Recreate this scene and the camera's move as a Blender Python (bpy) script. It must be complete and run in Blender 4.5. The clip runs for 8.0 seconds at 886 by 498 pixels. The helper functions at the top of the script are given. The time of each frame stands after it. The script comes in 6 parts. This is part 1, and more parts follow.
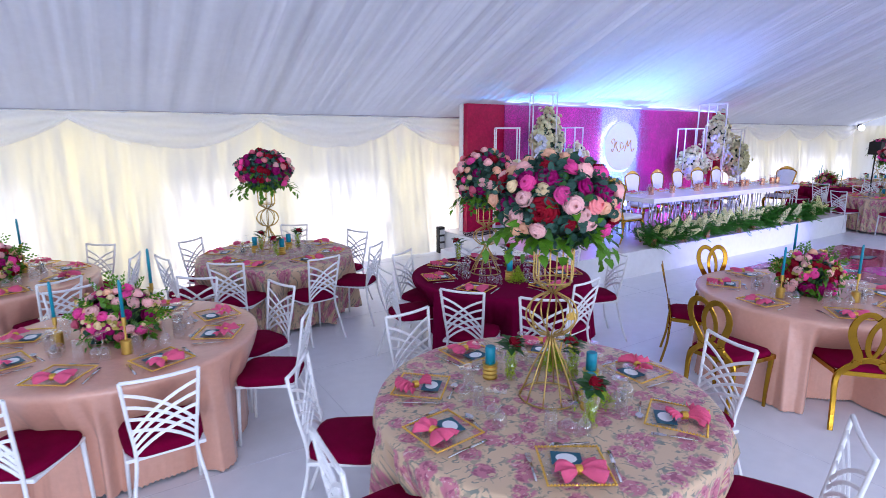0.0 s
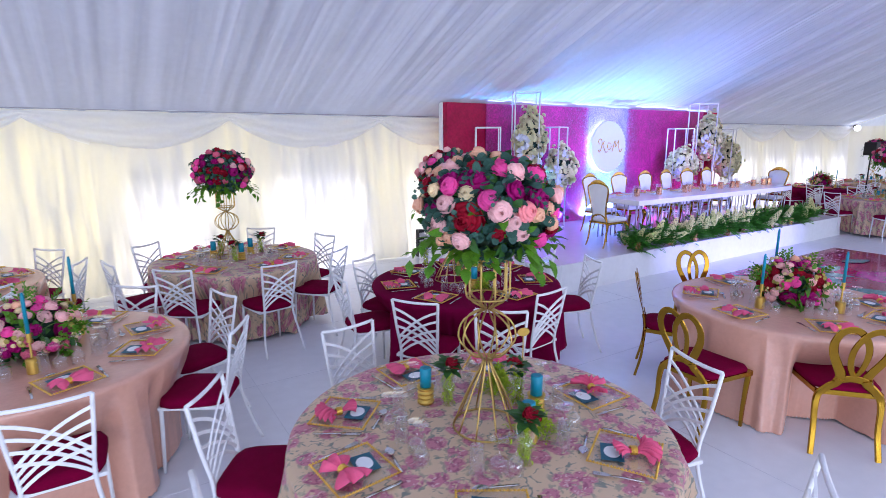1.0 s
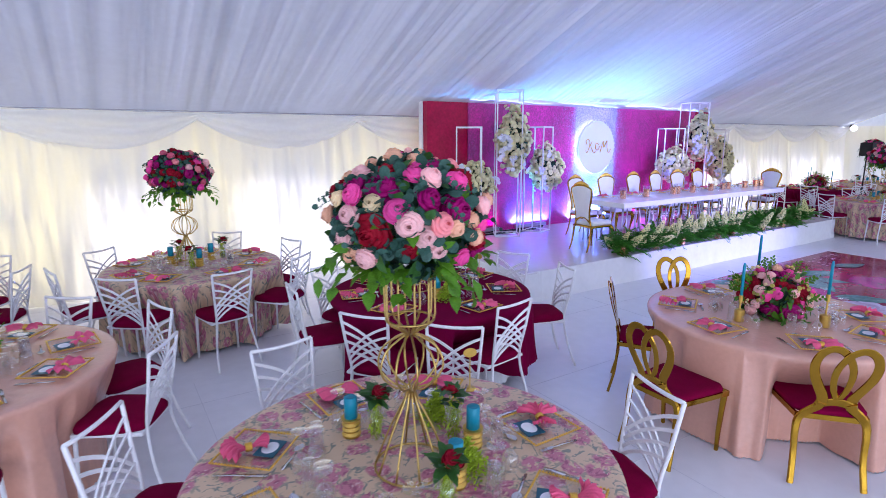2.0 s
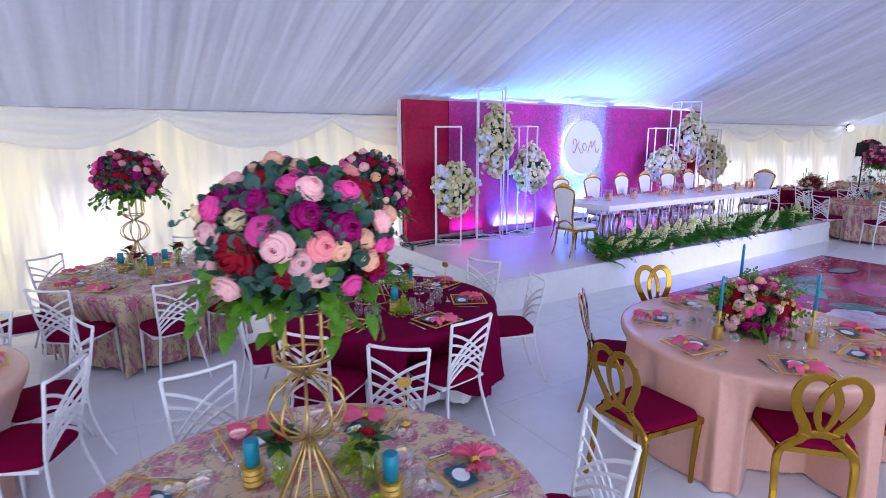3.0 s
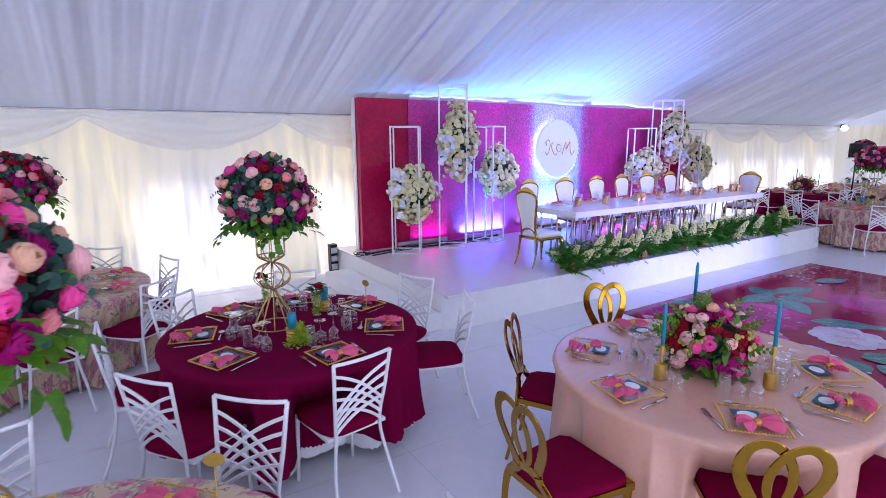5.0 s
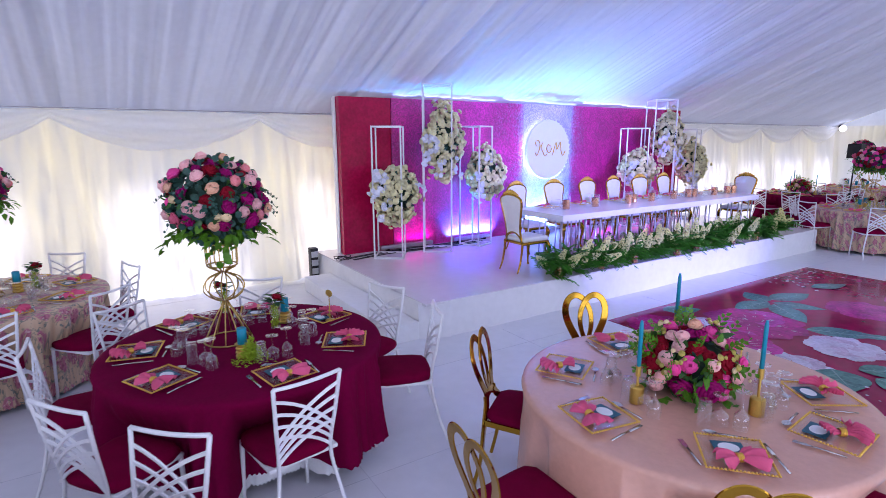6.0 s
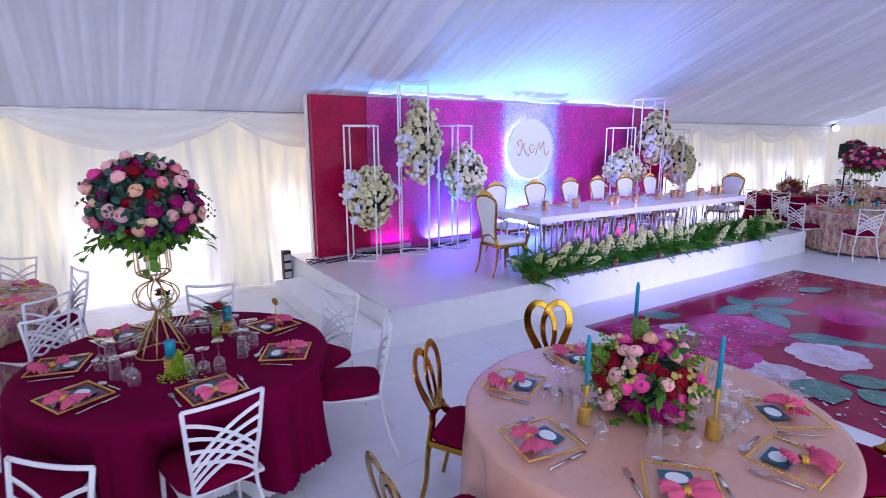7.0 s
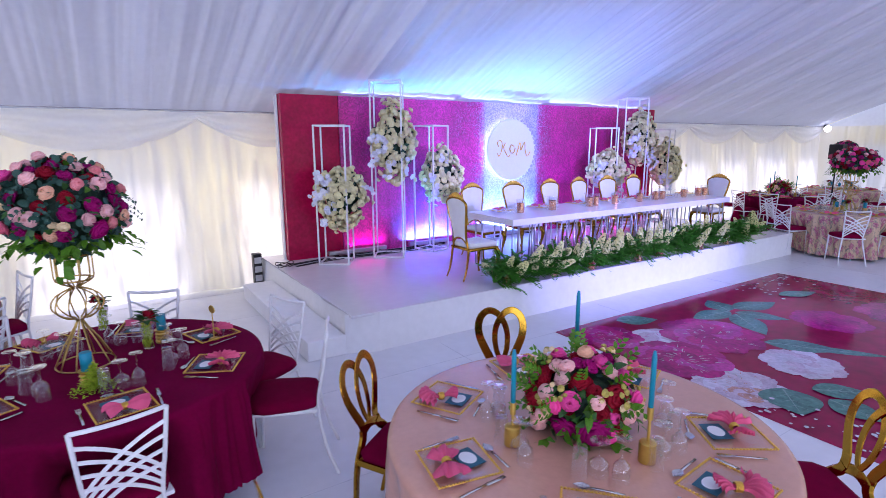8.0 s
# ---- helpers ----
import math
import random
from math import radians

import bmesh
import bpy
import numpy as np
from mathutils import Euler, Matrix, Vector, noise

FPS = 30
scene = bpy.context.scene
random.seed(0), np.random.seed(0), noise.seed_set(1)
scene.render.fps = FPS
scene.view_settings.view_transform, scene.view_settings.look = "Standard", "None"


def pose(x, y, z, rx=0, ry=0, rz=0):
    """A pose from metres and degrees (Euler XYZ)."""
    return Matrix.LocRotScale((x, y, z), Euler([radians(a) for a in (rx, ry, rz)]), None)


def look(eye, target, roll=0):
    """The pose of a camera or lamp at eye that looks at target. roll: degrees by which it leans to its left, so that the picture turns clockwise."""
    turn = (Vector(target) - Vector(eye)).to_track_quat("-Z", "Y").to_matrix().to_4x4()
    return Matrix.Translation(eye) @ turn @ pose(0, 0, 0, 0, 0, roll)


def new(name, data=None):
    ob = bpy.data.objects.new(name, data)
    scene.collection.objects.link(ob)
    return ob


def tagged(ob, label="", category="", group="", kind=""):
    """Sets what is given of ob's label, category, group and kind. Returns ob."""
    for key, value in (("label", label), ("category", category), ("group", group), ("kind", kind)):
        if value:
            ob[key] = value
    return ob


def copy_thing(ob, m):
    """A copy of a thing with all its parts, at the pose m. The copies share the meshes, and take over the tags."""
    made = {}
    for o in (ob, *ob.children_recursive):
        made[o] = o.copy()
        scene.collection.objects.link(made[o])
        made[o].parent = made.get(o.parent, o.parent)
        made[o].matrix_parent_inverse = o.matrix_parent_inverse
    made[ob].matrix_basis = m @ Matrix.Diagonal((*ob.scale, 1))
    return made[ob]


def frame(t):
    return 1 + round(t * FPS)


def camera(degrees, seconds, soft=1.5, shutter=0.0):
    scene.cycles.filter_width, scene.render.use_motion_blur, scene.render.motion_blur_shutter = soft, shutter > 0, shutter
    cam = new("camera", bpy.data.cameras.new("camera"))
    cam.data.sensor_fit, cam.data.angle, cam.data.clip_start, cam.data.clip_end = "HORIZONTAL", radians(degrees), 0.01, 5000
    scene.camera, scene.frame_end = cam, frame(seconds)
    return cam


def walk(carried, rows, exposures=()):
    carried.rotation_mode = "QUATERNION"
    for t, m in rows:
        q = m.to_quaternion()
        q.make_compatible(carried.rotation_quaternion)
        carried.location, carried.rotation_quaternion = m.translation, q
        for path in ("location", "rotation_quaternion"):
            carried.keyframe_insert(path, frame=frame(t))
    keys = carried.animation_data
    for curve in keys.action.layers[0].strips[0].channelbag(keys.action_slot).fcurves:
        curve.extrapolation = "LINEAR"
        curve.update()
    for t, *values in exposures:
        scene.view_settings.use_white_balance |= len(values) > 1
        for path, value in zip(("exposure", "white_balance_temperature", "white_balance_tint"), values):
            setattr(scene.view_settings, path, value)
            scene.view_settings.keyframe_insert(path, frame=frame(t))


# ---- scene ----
import itertools

cam = camera(79.1, 8.0, soft=0.45, shutter=0.45)
PATH = [
    (0, (0.101, 0.331, 2.129), (1.152, 1.984, 1.724), -0.2),
    (0.5, (0.343, 0.362, 2.123), (1.393, 2.014, 1.719), -0.2),
    (1, (0.578, 0.408, 2.111), (1.631, 2.061, 1.709), -0.2),
    (1.5, (0.806, 0.445, 2.109), (1.859, 2.097, 1.708), -0.2),
    (3, (1.494, 0.618, 2.117), (2.552, 2.267, 1.713), -0.1),
    (3.5, (1.749, 0.672, 2.1), (2.806, 2.322, 1.701), -0.2),
    (4, (1.968, 0.715, 2.107), (3.027, 2.364, 1.708), -0.1),
    (4.5, (2.184, 0.748, 2.108), (3.242, 2.398, 1.709), -0.2),
    (6, (2.725, 0.908, 2.108), (3.785, 2.557, 1.71), -0.2),
    (6.5, (2.921, 0.933, 2.102), (3.982, 2.581, 1.705), -0.2),
    (7, (3.122, 0.93, 2.097), (4.187, 2.576, 1.7), -0.2),
    (7.5, (3.325, 0.904, 2.093), (4.39, 2.55, 1.697), -0.2),
    (8, (3.533, 0.882, 2.088), (4.599, 2.528, 1.694), -0.2),
]
walk(cam, [(t, look(eye, target, roll)) for t, eye, target, roll in PATH], exposures=[(0, 0.35, 5750, 22.5), (4, 0.28, 5760, 26), (8, 0.24, 5700, 30)])

# ---- world, sun, large lights ----
world = bpy.data.worlds.new("sky")
scene.world = world
world.use_nodes = True
wn = world.node_tree.nodes
sky = wn.new("ShaderNodeTexSky")
sky.sky_type, sky.sun_disc = "NISHITA", False
sky.sun_elevation, sky.sun_rotation = radians(48), radians(8)
wn["Background"].inputs["Strength"].default_value = 0.15
world.node_tree.links.new(sky.outputs["Color"], wn["Background"].inputs["Color"])

sun = new("sun", bpy.data.lights.new("sun", "SUN"))
sun.data.energy, sun.data.angle, sun.data.color = 4.8, radians(26), (1.0, 0.96, 0.9)
sun.matrix_world = look((9.8, 27, 30.3), (6, 0, 0))


def area_lamp(name, eye, target, sx, sy, watts, colour):
    ob = new(name, bpy.data.lights.new(name, "AREA"))
    ob.data.shape, ob.data.size, ob.data.size_y = "RECTANGLE", sx, sy
    ob.data.energy, ob.data.color = watts, colour
    ob.matrix_world = look(eye, target)
    return ob


# LED strips on top of the backdrop, washing the ceiling blue-white
for x0, x1, watts in ((6.7, 8.75, 9), (8.85, 10.7, 9.5), (10.8, 13.75, 16)):
    area_lamp("strip_lamp", ((x0 + x1) / 2, 8.52, 2.748), ((x0 + x1) / 2 + 0.02, 8.1, 2.98), x1 - x0, 0.10, watts, (0.24, 0.38, 1.0))
# LED bars on the stage at the foot of the backdrop
for bx, run, colour, watts in ((7.0, 0.6, (1.0, 0.05, 0.9), 1.5), (8.12, 0.95, (0.045, 0.5, 1.0), 75), (9.75, 1.1, (0.20, 0.52, 1.0), 165), (11.6, 0.8, (0.5, 0.16, 1.0), 8), (12.75, 0.8, (1.0, 0.08, 0.7), 5)):
    area_lamp("bar_lamp", (bx, 8.35, 0.495), (bx, 8.425, 0.68), run, 0.05, watts, colour).data.spread = radians(110 if bx < 9 else 140)
# violet spot added out of view to tint and brighten the backdrop
wash = new("added_wash", bpy.data.lights.new("added_wash", "SPOT"))
wash.data.energy, wash.data.color, wash.data.spot_size, wash.data.spot_blend, wash.data.shadow_soft_size = 4900, (0.36, 0.34, 1.0), radians(32), 0.8, 0.12
wash.matrix_world = look((10.5, -4.6, 2.6), (10.2, 8.4, 1.05))
# added fill lamps in sky colour, in unseen openings of south and west sides
for k, watts in enumerate((162, 158, 66, 20, 10, 8)):
    area_lamp("bay_daylight", (-4.45 + 5.0 * k, -5.75, 1.2), (-4.45 + 5.0 * k, 4.0, 1.3), 4.6, 2.2, watts, (0.84, 0.95, 1.0) if k < 2 else (0.90, 0.92, 1.0))
area_lamp("west_daylight", (-6.6, 1.5, 1.2), (2.0, 2.5, 1.0), 10.0, 1.7, 46, (0.84, 0.96, 1.0))

# ---- materials ----
def material(name, colour, rough=0.5, metal=0.0, var=0.15, scale=6.0, bump=0.0, bump_scale=60.0, rnd=0.0, sheen=0.0, coat=0.0, translucent=0.0, spec=0.35):
    """A procedural surface: two scales of colour variation, optional relief, random change from piece to piece."""
    m = bpy.data.materials.new(name)
    m.use_nodes = True
    nt = m.node_tree
    n, l = nt.nodes, nt.links
    p = n["Principled BSDF"]
    p.inputs["Roughness"].default_value, p.inputs["Metallic"].default_value = rough, metal
    p.inputs["Specular IOR Level"].default_value = spec
    p.inputs["Sheen Weight"].default_value = sheen
    p.inputs["Coat Weight"].default_value = coat
    tc = n.new("ShaderNodeTexCoord")
    a, b = n.new("ShaderNodeTexNoise"), n.new("ShaderNodeTexNoise")
    a.inputs["Scale"].default_value, b.inputs["Scale"].default_value = scale, scale * 9
    a.inputs["Detail"].default_value, b.inputs["Detail"].default_value = 3, 4
    l.new(tc.outputs["Object"], a.inputs["Vector"])
    l.new(tc.outputs["Object"], b.inputs["Vector"])
    add = n.new("ShaderNodeMath")
    add.operation = "ADD"
    l.new(a.outputs["Fac"], add.inputs[0])
    l.new(b.outputs["Fac"], add.inputs[1])
    mr = n.new("ShaderNodeMapRange")
    mr.inputs["From Min"].default_value, mr.inputs["From Max"].default_value = 0.6, 1.4
    mr.inputs["To Min"].default_value, mr.inputs["To Max"].default_value = 1 - var, 1 + var
    l.new(add.outputs[0], mr.inputs["Value"])
    value = mr.outputs["Result"]
    if rnd:
        oi = n.new("ShaderNodeObjectInfo")
        r = n.new("ShaderNodeMapRange")
        r.inputs["To Min"].default_value, r.inputs["To Max"].default_value = 1 - rnd, 1 + rnd
        l.new(oi.outputs["Random"], r.inputs["Value"])
        mul = n.new("ShaderNodeMath")
        mul.operation = "MULTIPLY"
        l.new(value, mul.inputs[0])
        l.new(r.outputs["Result"], mul.inputs[1])
        value = mul.outputs[0]
    hsv = n.new("ShaderNodeHueSaturation")
    hsv.inputs["Color"].default_value = (*colour, 1)
    l.new(value, hsv.inputs["Value"])
    l.new(hsv.outputs["Color"], p.inputs["Base Color"])
    if bump:
        c = n.new("ShaderNodeTexNoise")
        c.inputs["Scale"].default_value = bump_scale
        l.new(tc.outputs["Object"], c.inputs["Vector"])
        bp = n.new("ShaderNodeBump")
        bp.inputs["Strength"].default_value, bp.inputs["Distance"].default_value = bump, 0.01
        l.new(c.outputs["Fac"], bp.inputs["Height"])
        l.new(bp.outputs["Normal"], p.inputs["Normal"])
    if translucent:
        t = n.new("ShaderNodeBsdfTranslucent")
        l.new(hsv.outputs["Color"], t.inputs["Color"])
        mix = n.new("ShaderNodeMixShader")
        mix.inputs["Fac"].default_value = translucent
        l.new(p.outputs["BSDF"], mix.inputs[1])
        l.new(t.outputs["BSDF"], mix.inputs[2])
        l.new(mix.outputs["Shader"], n["Material Output"].inputs["Surface"])
    return m


def glass_material(name, least=0.08, most=0.9, tint=(0.985, 0.99, 0.99)):
    """Thin clear glass: see-through, with gloss that grows towards the grazing edge."""
    m = bpy.data.materials.new(name)
    m.use_nodes = True
    n, l = m.node_tree.nodes, m.node_tree.links
    n.remove(n["Principled BSDF"])
    clear, gloss, mix = n.new("ShaderNodeBsdfTransparent"), n.new("ShaderNodeBsdfGlossy"), n.new("ShaderNodeMixShader")
    clear.inputs["Color"].default_value, gloss.inputs["Roughness"].default_value = (*tint, 1), 0.02
    gloss.inputs["Color"].default_value = (1, 1, 1, 1)
    lw, mr = n.new("ShaderNodeLayerWeight"), n.new("ShaderNodeMapRange")
    lw.inputs["Blend"].default_value = 0.14
    mr.inputs["To Min"].default_value, mr.inputs["To Max"].default_value = least, most
    l.new(lw.outputs["Facing"], mr.inputs["Value"])
    l.new(mr.outputs["Result"], mix.inputs["Fac"])
    l.new(clear.outputs["BSDF"], mix.inputs[1])
    l.new(gloss.outputs["BSDF"], mix.inputs[2])
    l.new(mix.outputs["Shader"], n["Material Output"].inputs["Surface"])
    return m


def glow_material(name, colour, strength):
    m = bpy.data.materials.new(name)
    m.use_nodes = True
    p = m.node_tree.nodes["Principled BSDF"]
    p.inputs["Emission Color"].default_value, p.inputs["Emission Strength"].default_value = (*colour, 1), strength
    return m


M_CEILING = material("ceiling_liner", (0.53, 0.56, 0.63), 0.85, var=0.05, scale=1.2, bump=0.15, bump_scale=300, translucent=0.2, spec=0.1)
# lighter and thinner than the liner, to pass more light at south slope and gables
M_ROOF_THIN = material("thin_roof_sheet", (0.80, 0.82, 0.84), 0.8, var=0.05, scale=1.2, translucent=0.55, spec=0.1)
M_CURTAIN = material("curtain_voile", (0.86, 0.85, 0.81), 0.9, var=0.015, scale=2.0, translucent=0.72, spec=0.1)
M_SWAG = material("swag_voile", (0.95, 0.96, 0.97), 0.85, var=0.04, scale=2.0, translucent=0.6, spec=0.1)
M_PVC = material("tent_wall_pvc", (0.96, 0.91, 0.68), 0.5, var=0.08, scale=1.0, translucent=0.92)
M_FLOOR = material("white_floor", (0.74, 0.74, 0.79), 0.32, var=0.06, scale=0.9, bump=0.03, bump_scale=5, coat=0.15)
M_STAGE = material("stage_top_white", (0.80, 0.78, 0.82), 0.16, var=0.05, scale=0.9, bump=0.02, bump_scale=7, coat=0.3)
M_STAGE_CLOTH = material("stage_skirt_white", (0.86, 0.86, 0.88), 0.6, var=0.05, scale=1.5, bump=0.1, bump_scale=12)
M_GROUND = material("outside_ground", (0.30, 0.27, 0.2), 0.9, var=0.3, scale=0.4)
M_WHITE_METAL = material("white_painted_metal", (0.82, 0.82, 0.84), 0.35, var=0.06, scale=20)
M_BURG_SEAT = material("burgundy_velvet", (0.175, 0.001, 0.030), 0.9, var=0.18, scale=14, bump=0.12, bump_scale=400, sheen=0.0, rnd=0.08, spec=0.05)
M_BURG_CLOTH = material("burgundy_tablecloth", (0.16, 0.001, 0.034), 0.9, var=0.15, scale=5, bump=0.08, bump_scale=500, sheen=0.0, spec=0.05)
M_UNDER = material("white_underskirt", (0.8, 0.8, 0.82), 0.7, var=0.06, scale=6)
M_GOLD = material("polished_gold_steel", (0.43, 0.235, 0.022), 0.09, metal=1.0, var=0.06, scale=8, bump=0.10, bump_scale=7)
M_GOLD_WIRE = material("gold_painted_wire", (0.50, 0.34, 0.10), 0.32, metal=0.85, var=0.15, scale=30)
M_GOLD_SATIN = material("brushed_gold", (0.64, 0.42, 0.09), 0.38, metal=0.8, var=0.12, scale=30)
M_GOLD_TRIM = material("gold_leaf_trim", (0.80, 0.50, 0.09), 0.28, metal=0.9, var=0.2, scale=40, bump=0.3, bump_scale=120)
M_SATIN = material("blush_satin", (0.66, 0.345, 0.25), 0.22, var=0.06, scale=4, sheen=0.1, bump=0.34, bump_scale=20, spec=0.9)
M_NAPKIN = material("pink_napkin", (0.74, 0.105, 0.215), 0.75, var=0.12, scale=25, bump=0.1, bump_scale=300, rnd=0.1)
M_TEAL = material("teal_wax", (0.01, 0.25, 0.36), 0.4, var=0.1, scale=20, rnd=0.06)
M_CARD_TEAL = material("teal_card", (0.02, 0.11, 0.16), 0.45, var=0.1, scale=30)
M_CARD_WHITE = material("white_card", (0.8, 0.82, 0.84), 0.6, var=0.04, scale=40)
M_STEEL = material("cutlery_steel", (0.62, 0.60, 0.60), 0.2, metal=1.0, var=0.08, scale=60)
M_GLASS = glass_material("clear_glass", 0.035, 0.9)
M_HOLDER_GLASS = glass_material("thin_holder_glass", 0.02, 0.65)
M_PLATE = glass_material("clear_glass_plate", 0.02, 0.3)
M_THRONE = material("white_leatherette", (0.80, 0.79, 0.80), 0.45, var=0.05, scale=10, bump=0.06, bump_scale=200)
M_TABLE_WHITE = material("white_gloss_table", (0.82, 0.80, 0.84), 0.2, var=0.03, scale=4)
M_LEAF = material("leaf_green", (0.085, 0.235, 0.010), 0.45, var=0.45, scale=18, translucent=0.25)
M_DARK_LEAF = material("dark_leaf", (0.035, 0.115, 0.022), 0.4, var=0.45, scale=18, translucent=0.12)
M_EUCA = material("eucalyptus_leaf", (0.035, 0.10, 0.075), 0.55, var=0.45, scale=18, translucent=0.1)
# near-black green of the solid cores behind the blooms and of the bowls
M_CORE = material("near_black_green", (0.02, 0.05, 0.03), 0.7, var=0.5, scale=30, bump=0.5, bump_scale=60)
M_FERN = material("fern_green", (0.075, 0.31, 0.025), 0.5, var=0.5, scale=9, translucent=0.2)
M_MOSS = material("lime_moss", (0.40, 0.54, 0.02), 0.9, var=0.5, scale=60, bump=0.6, bump_scale=150)
M_BLACK = material("black_plastic", (0.012, 0.012, 0.014), 0.45, var=0.2, scale=20)
M_ALU = material("brushed_aluminium", (0.55, 0.56, 0.6), 0.35, metal=1.0, var=0.1, scale=20)


def petal_material(name, colour, thin):
    """Thin matt petals, changing a little from bloom to bloom."""
    return material(name, colour, 0.62, var=0.14, scale=2.5, rnd=0.14, translucent=thin, spec=0.2)


ROSES = {
    "pink": petal_material("rose_hot_pink", (0.99, 0.10, 0.42), 0.3),
    "blush": petal_material("rose_blush", (1.0, 0.58, 0.57), 0.3),
    "peach": petal_material("rose_peach", (1.0, 0.58, 0.38), 0.3),
    "cream": petal_material("rose_cream", (1.0, 0.80, 0.48), 0.3),
    "coral": petal_material("rose_coral", (0.97, 0.34, 0.36), 0.3),
    "red": petal_material("rose_red", (0.30, 0.001, 0.016), 0.2),
    "plum": petal_material("rose_plum", (0.34, 0.002, 0.13), 0.22),
    "white": petal_material("rose_white", (1.0, 0.95, 0.63), 0.36),
    "lilac": petal_material("orchid_white", (0.86, 0.88, 0.97), 0.3),
    "lime": petal_material("blossom_lime", (0.62, 0.52, 0.13), 0.3),
    "dusty": petal_material("rose_dusty", (0.80, 0.16, 0.26), 0.3),
}


def print_cloth(name):
    """Champagne cloth printed with rose clusters and grey-brown sprigs."""
    m = bpy.data.materials.new(name)
    m.use_nodes = True
    nt = m.node_tree
    n, l = nt.nodes, nt.links
    p = n["Principled BSDF"]
    p.inputs["Roughness"].default_value, p.inputs["Sheen Weight"].default_value = 0.55, 0.15
    tc = n.new("ShaderNodeTexCoord")
    warp = n.new("ShaderNodeTexNoise")
    warp.inputs["Scale"].default_value = 9
    l.new(tc.outputs["UV"], warp.inputs["Vector"])
    mixv = n.new("ShaderNodeMix")
    mixv.data_type = "VECTOR"
    mixv.inputs["Factor"].default_value = 0.06
    l.new(tc.outputs["UV"], mixv.inputs["A"])
    l.new(warp.outputs["Color"], mixv.inputs["B"])

    def blotch(scale, lo, hi, offset, detail, lac=2.0):
        mp = n.new("ShaderNodeMapping")
        mp.inputs["Location"].default_value = (offset, offset * 0.7, 0)
        l.new(mixv.outputs["Result"], mp.inputs["Vector"])
        t = n.new("ShaderNodeTexNoise")
        t.inputs["Scale"].default_value, t.inputs["Detail"].default_value = scale, detail
        t.inputs["Roughness"].default_value = 0.6
        l.new(mp.outputs["Vector"], t.inputs["Vector"])
        r = n.new("ShaderNodeMapRange")
        r.inputs["From Min"].default_value, r.inputs["From Max"].default_value = lo, hi
        l.new(t.outputs["Fac"], r.inputs["Value"])
        return r.outputs["Result"]

    def flower(scale, radius, offset):
        mp = n.new("ShaderNodeMapping")
        mp.inputs["Location"].default_value = (offset, -offset, 0)
        l.new(mixv.outputs["Result"], mp.inputs["Vector"])
        v = n.new("ShaderNodeTexVoronoi")
        v.voronoi_dimensions = "2D"
        v.inputs["Scale"].default_value, v.inputs["Randomness"].default_value = scale, 0.85
        l.new(mp.outputs["Vector"], v.inputs["Vector"])
        r = n.new("ShaderNodeMapRange")
        r.inputs["From Min"].default_value, r.inputs["From Max"].default_value = radius, radius * 0.8
        l.new(v.outputs["Distance"], r.inputs["Value"])
        return r.outputs["Result"]

    def over(base, colour, fac):
        mx = n.new("ShaderNodeMix")
        mx.data_type = "RGBA"
        l.new(fac, mx.inputs["Factor"])
        if isinstance(base, tuple):
            mx.inputs["A"].default_value = (*base, 1)
        else:
            l.new(base, mx.inputs["A"])
        mx.inputs["B"].default_value = (*colour, 1)
        return mx.outputs["Result"]

    def times(a, b):
        mm = n.new("ShaderNodeMath")
        mm.operation = "MULTIPLY"
        l.new(a, mm.inputs[0])
        l.new(b, mm.inputs[1])
        return mm.outputs[0]

    def sprig(scale, offset, width):
        """Thin winding stems."""
        up = blotch(scale, 0.5 - width, 0.5, offset, 1)
        down = blotch(scale, 0.5 + width, 0.5, offset, 1)
        r = n.new("ShaderNodeMapRange")
        r.inputs["From Min"].default_value, r.inputs["From Max"].default_value = 0.35, 0.6
        l.new(times(up, down), r.inputs["Value"])
        return r.outputs["Result"]

    c = over((0.63, 0.445, 0.285), (0.20, 0.21, 0.17), times(sprig(17, 3.1, 0.06), blotch(24, 0.47, 0.52, 2.0, 1)))
    c = over(c, (0.34, 0.29, 0.20), times(blotch(40, 0.53, 0.57, 7.7, 1), flower(7.6, 0.56, 0.0)))
    f = times(flower(7.6, 0.40, 0.0), blotch(28, 0.40, 0.46, 1.0, 2))
    c = over(c, (0.52, 0.17, 0.23), f)
    c = over(c, (0.32, 0.07, 0.14), times(f, blotch(36, 0.52, 0.60, 9.0, 2)))
    c = over(c, (0.66, 0.42, 0.42), times(f, blotch(40, 0.60, 0.66, 5.0, 2)))
    l.new(c, p.inputs["Base Color"])
    return m


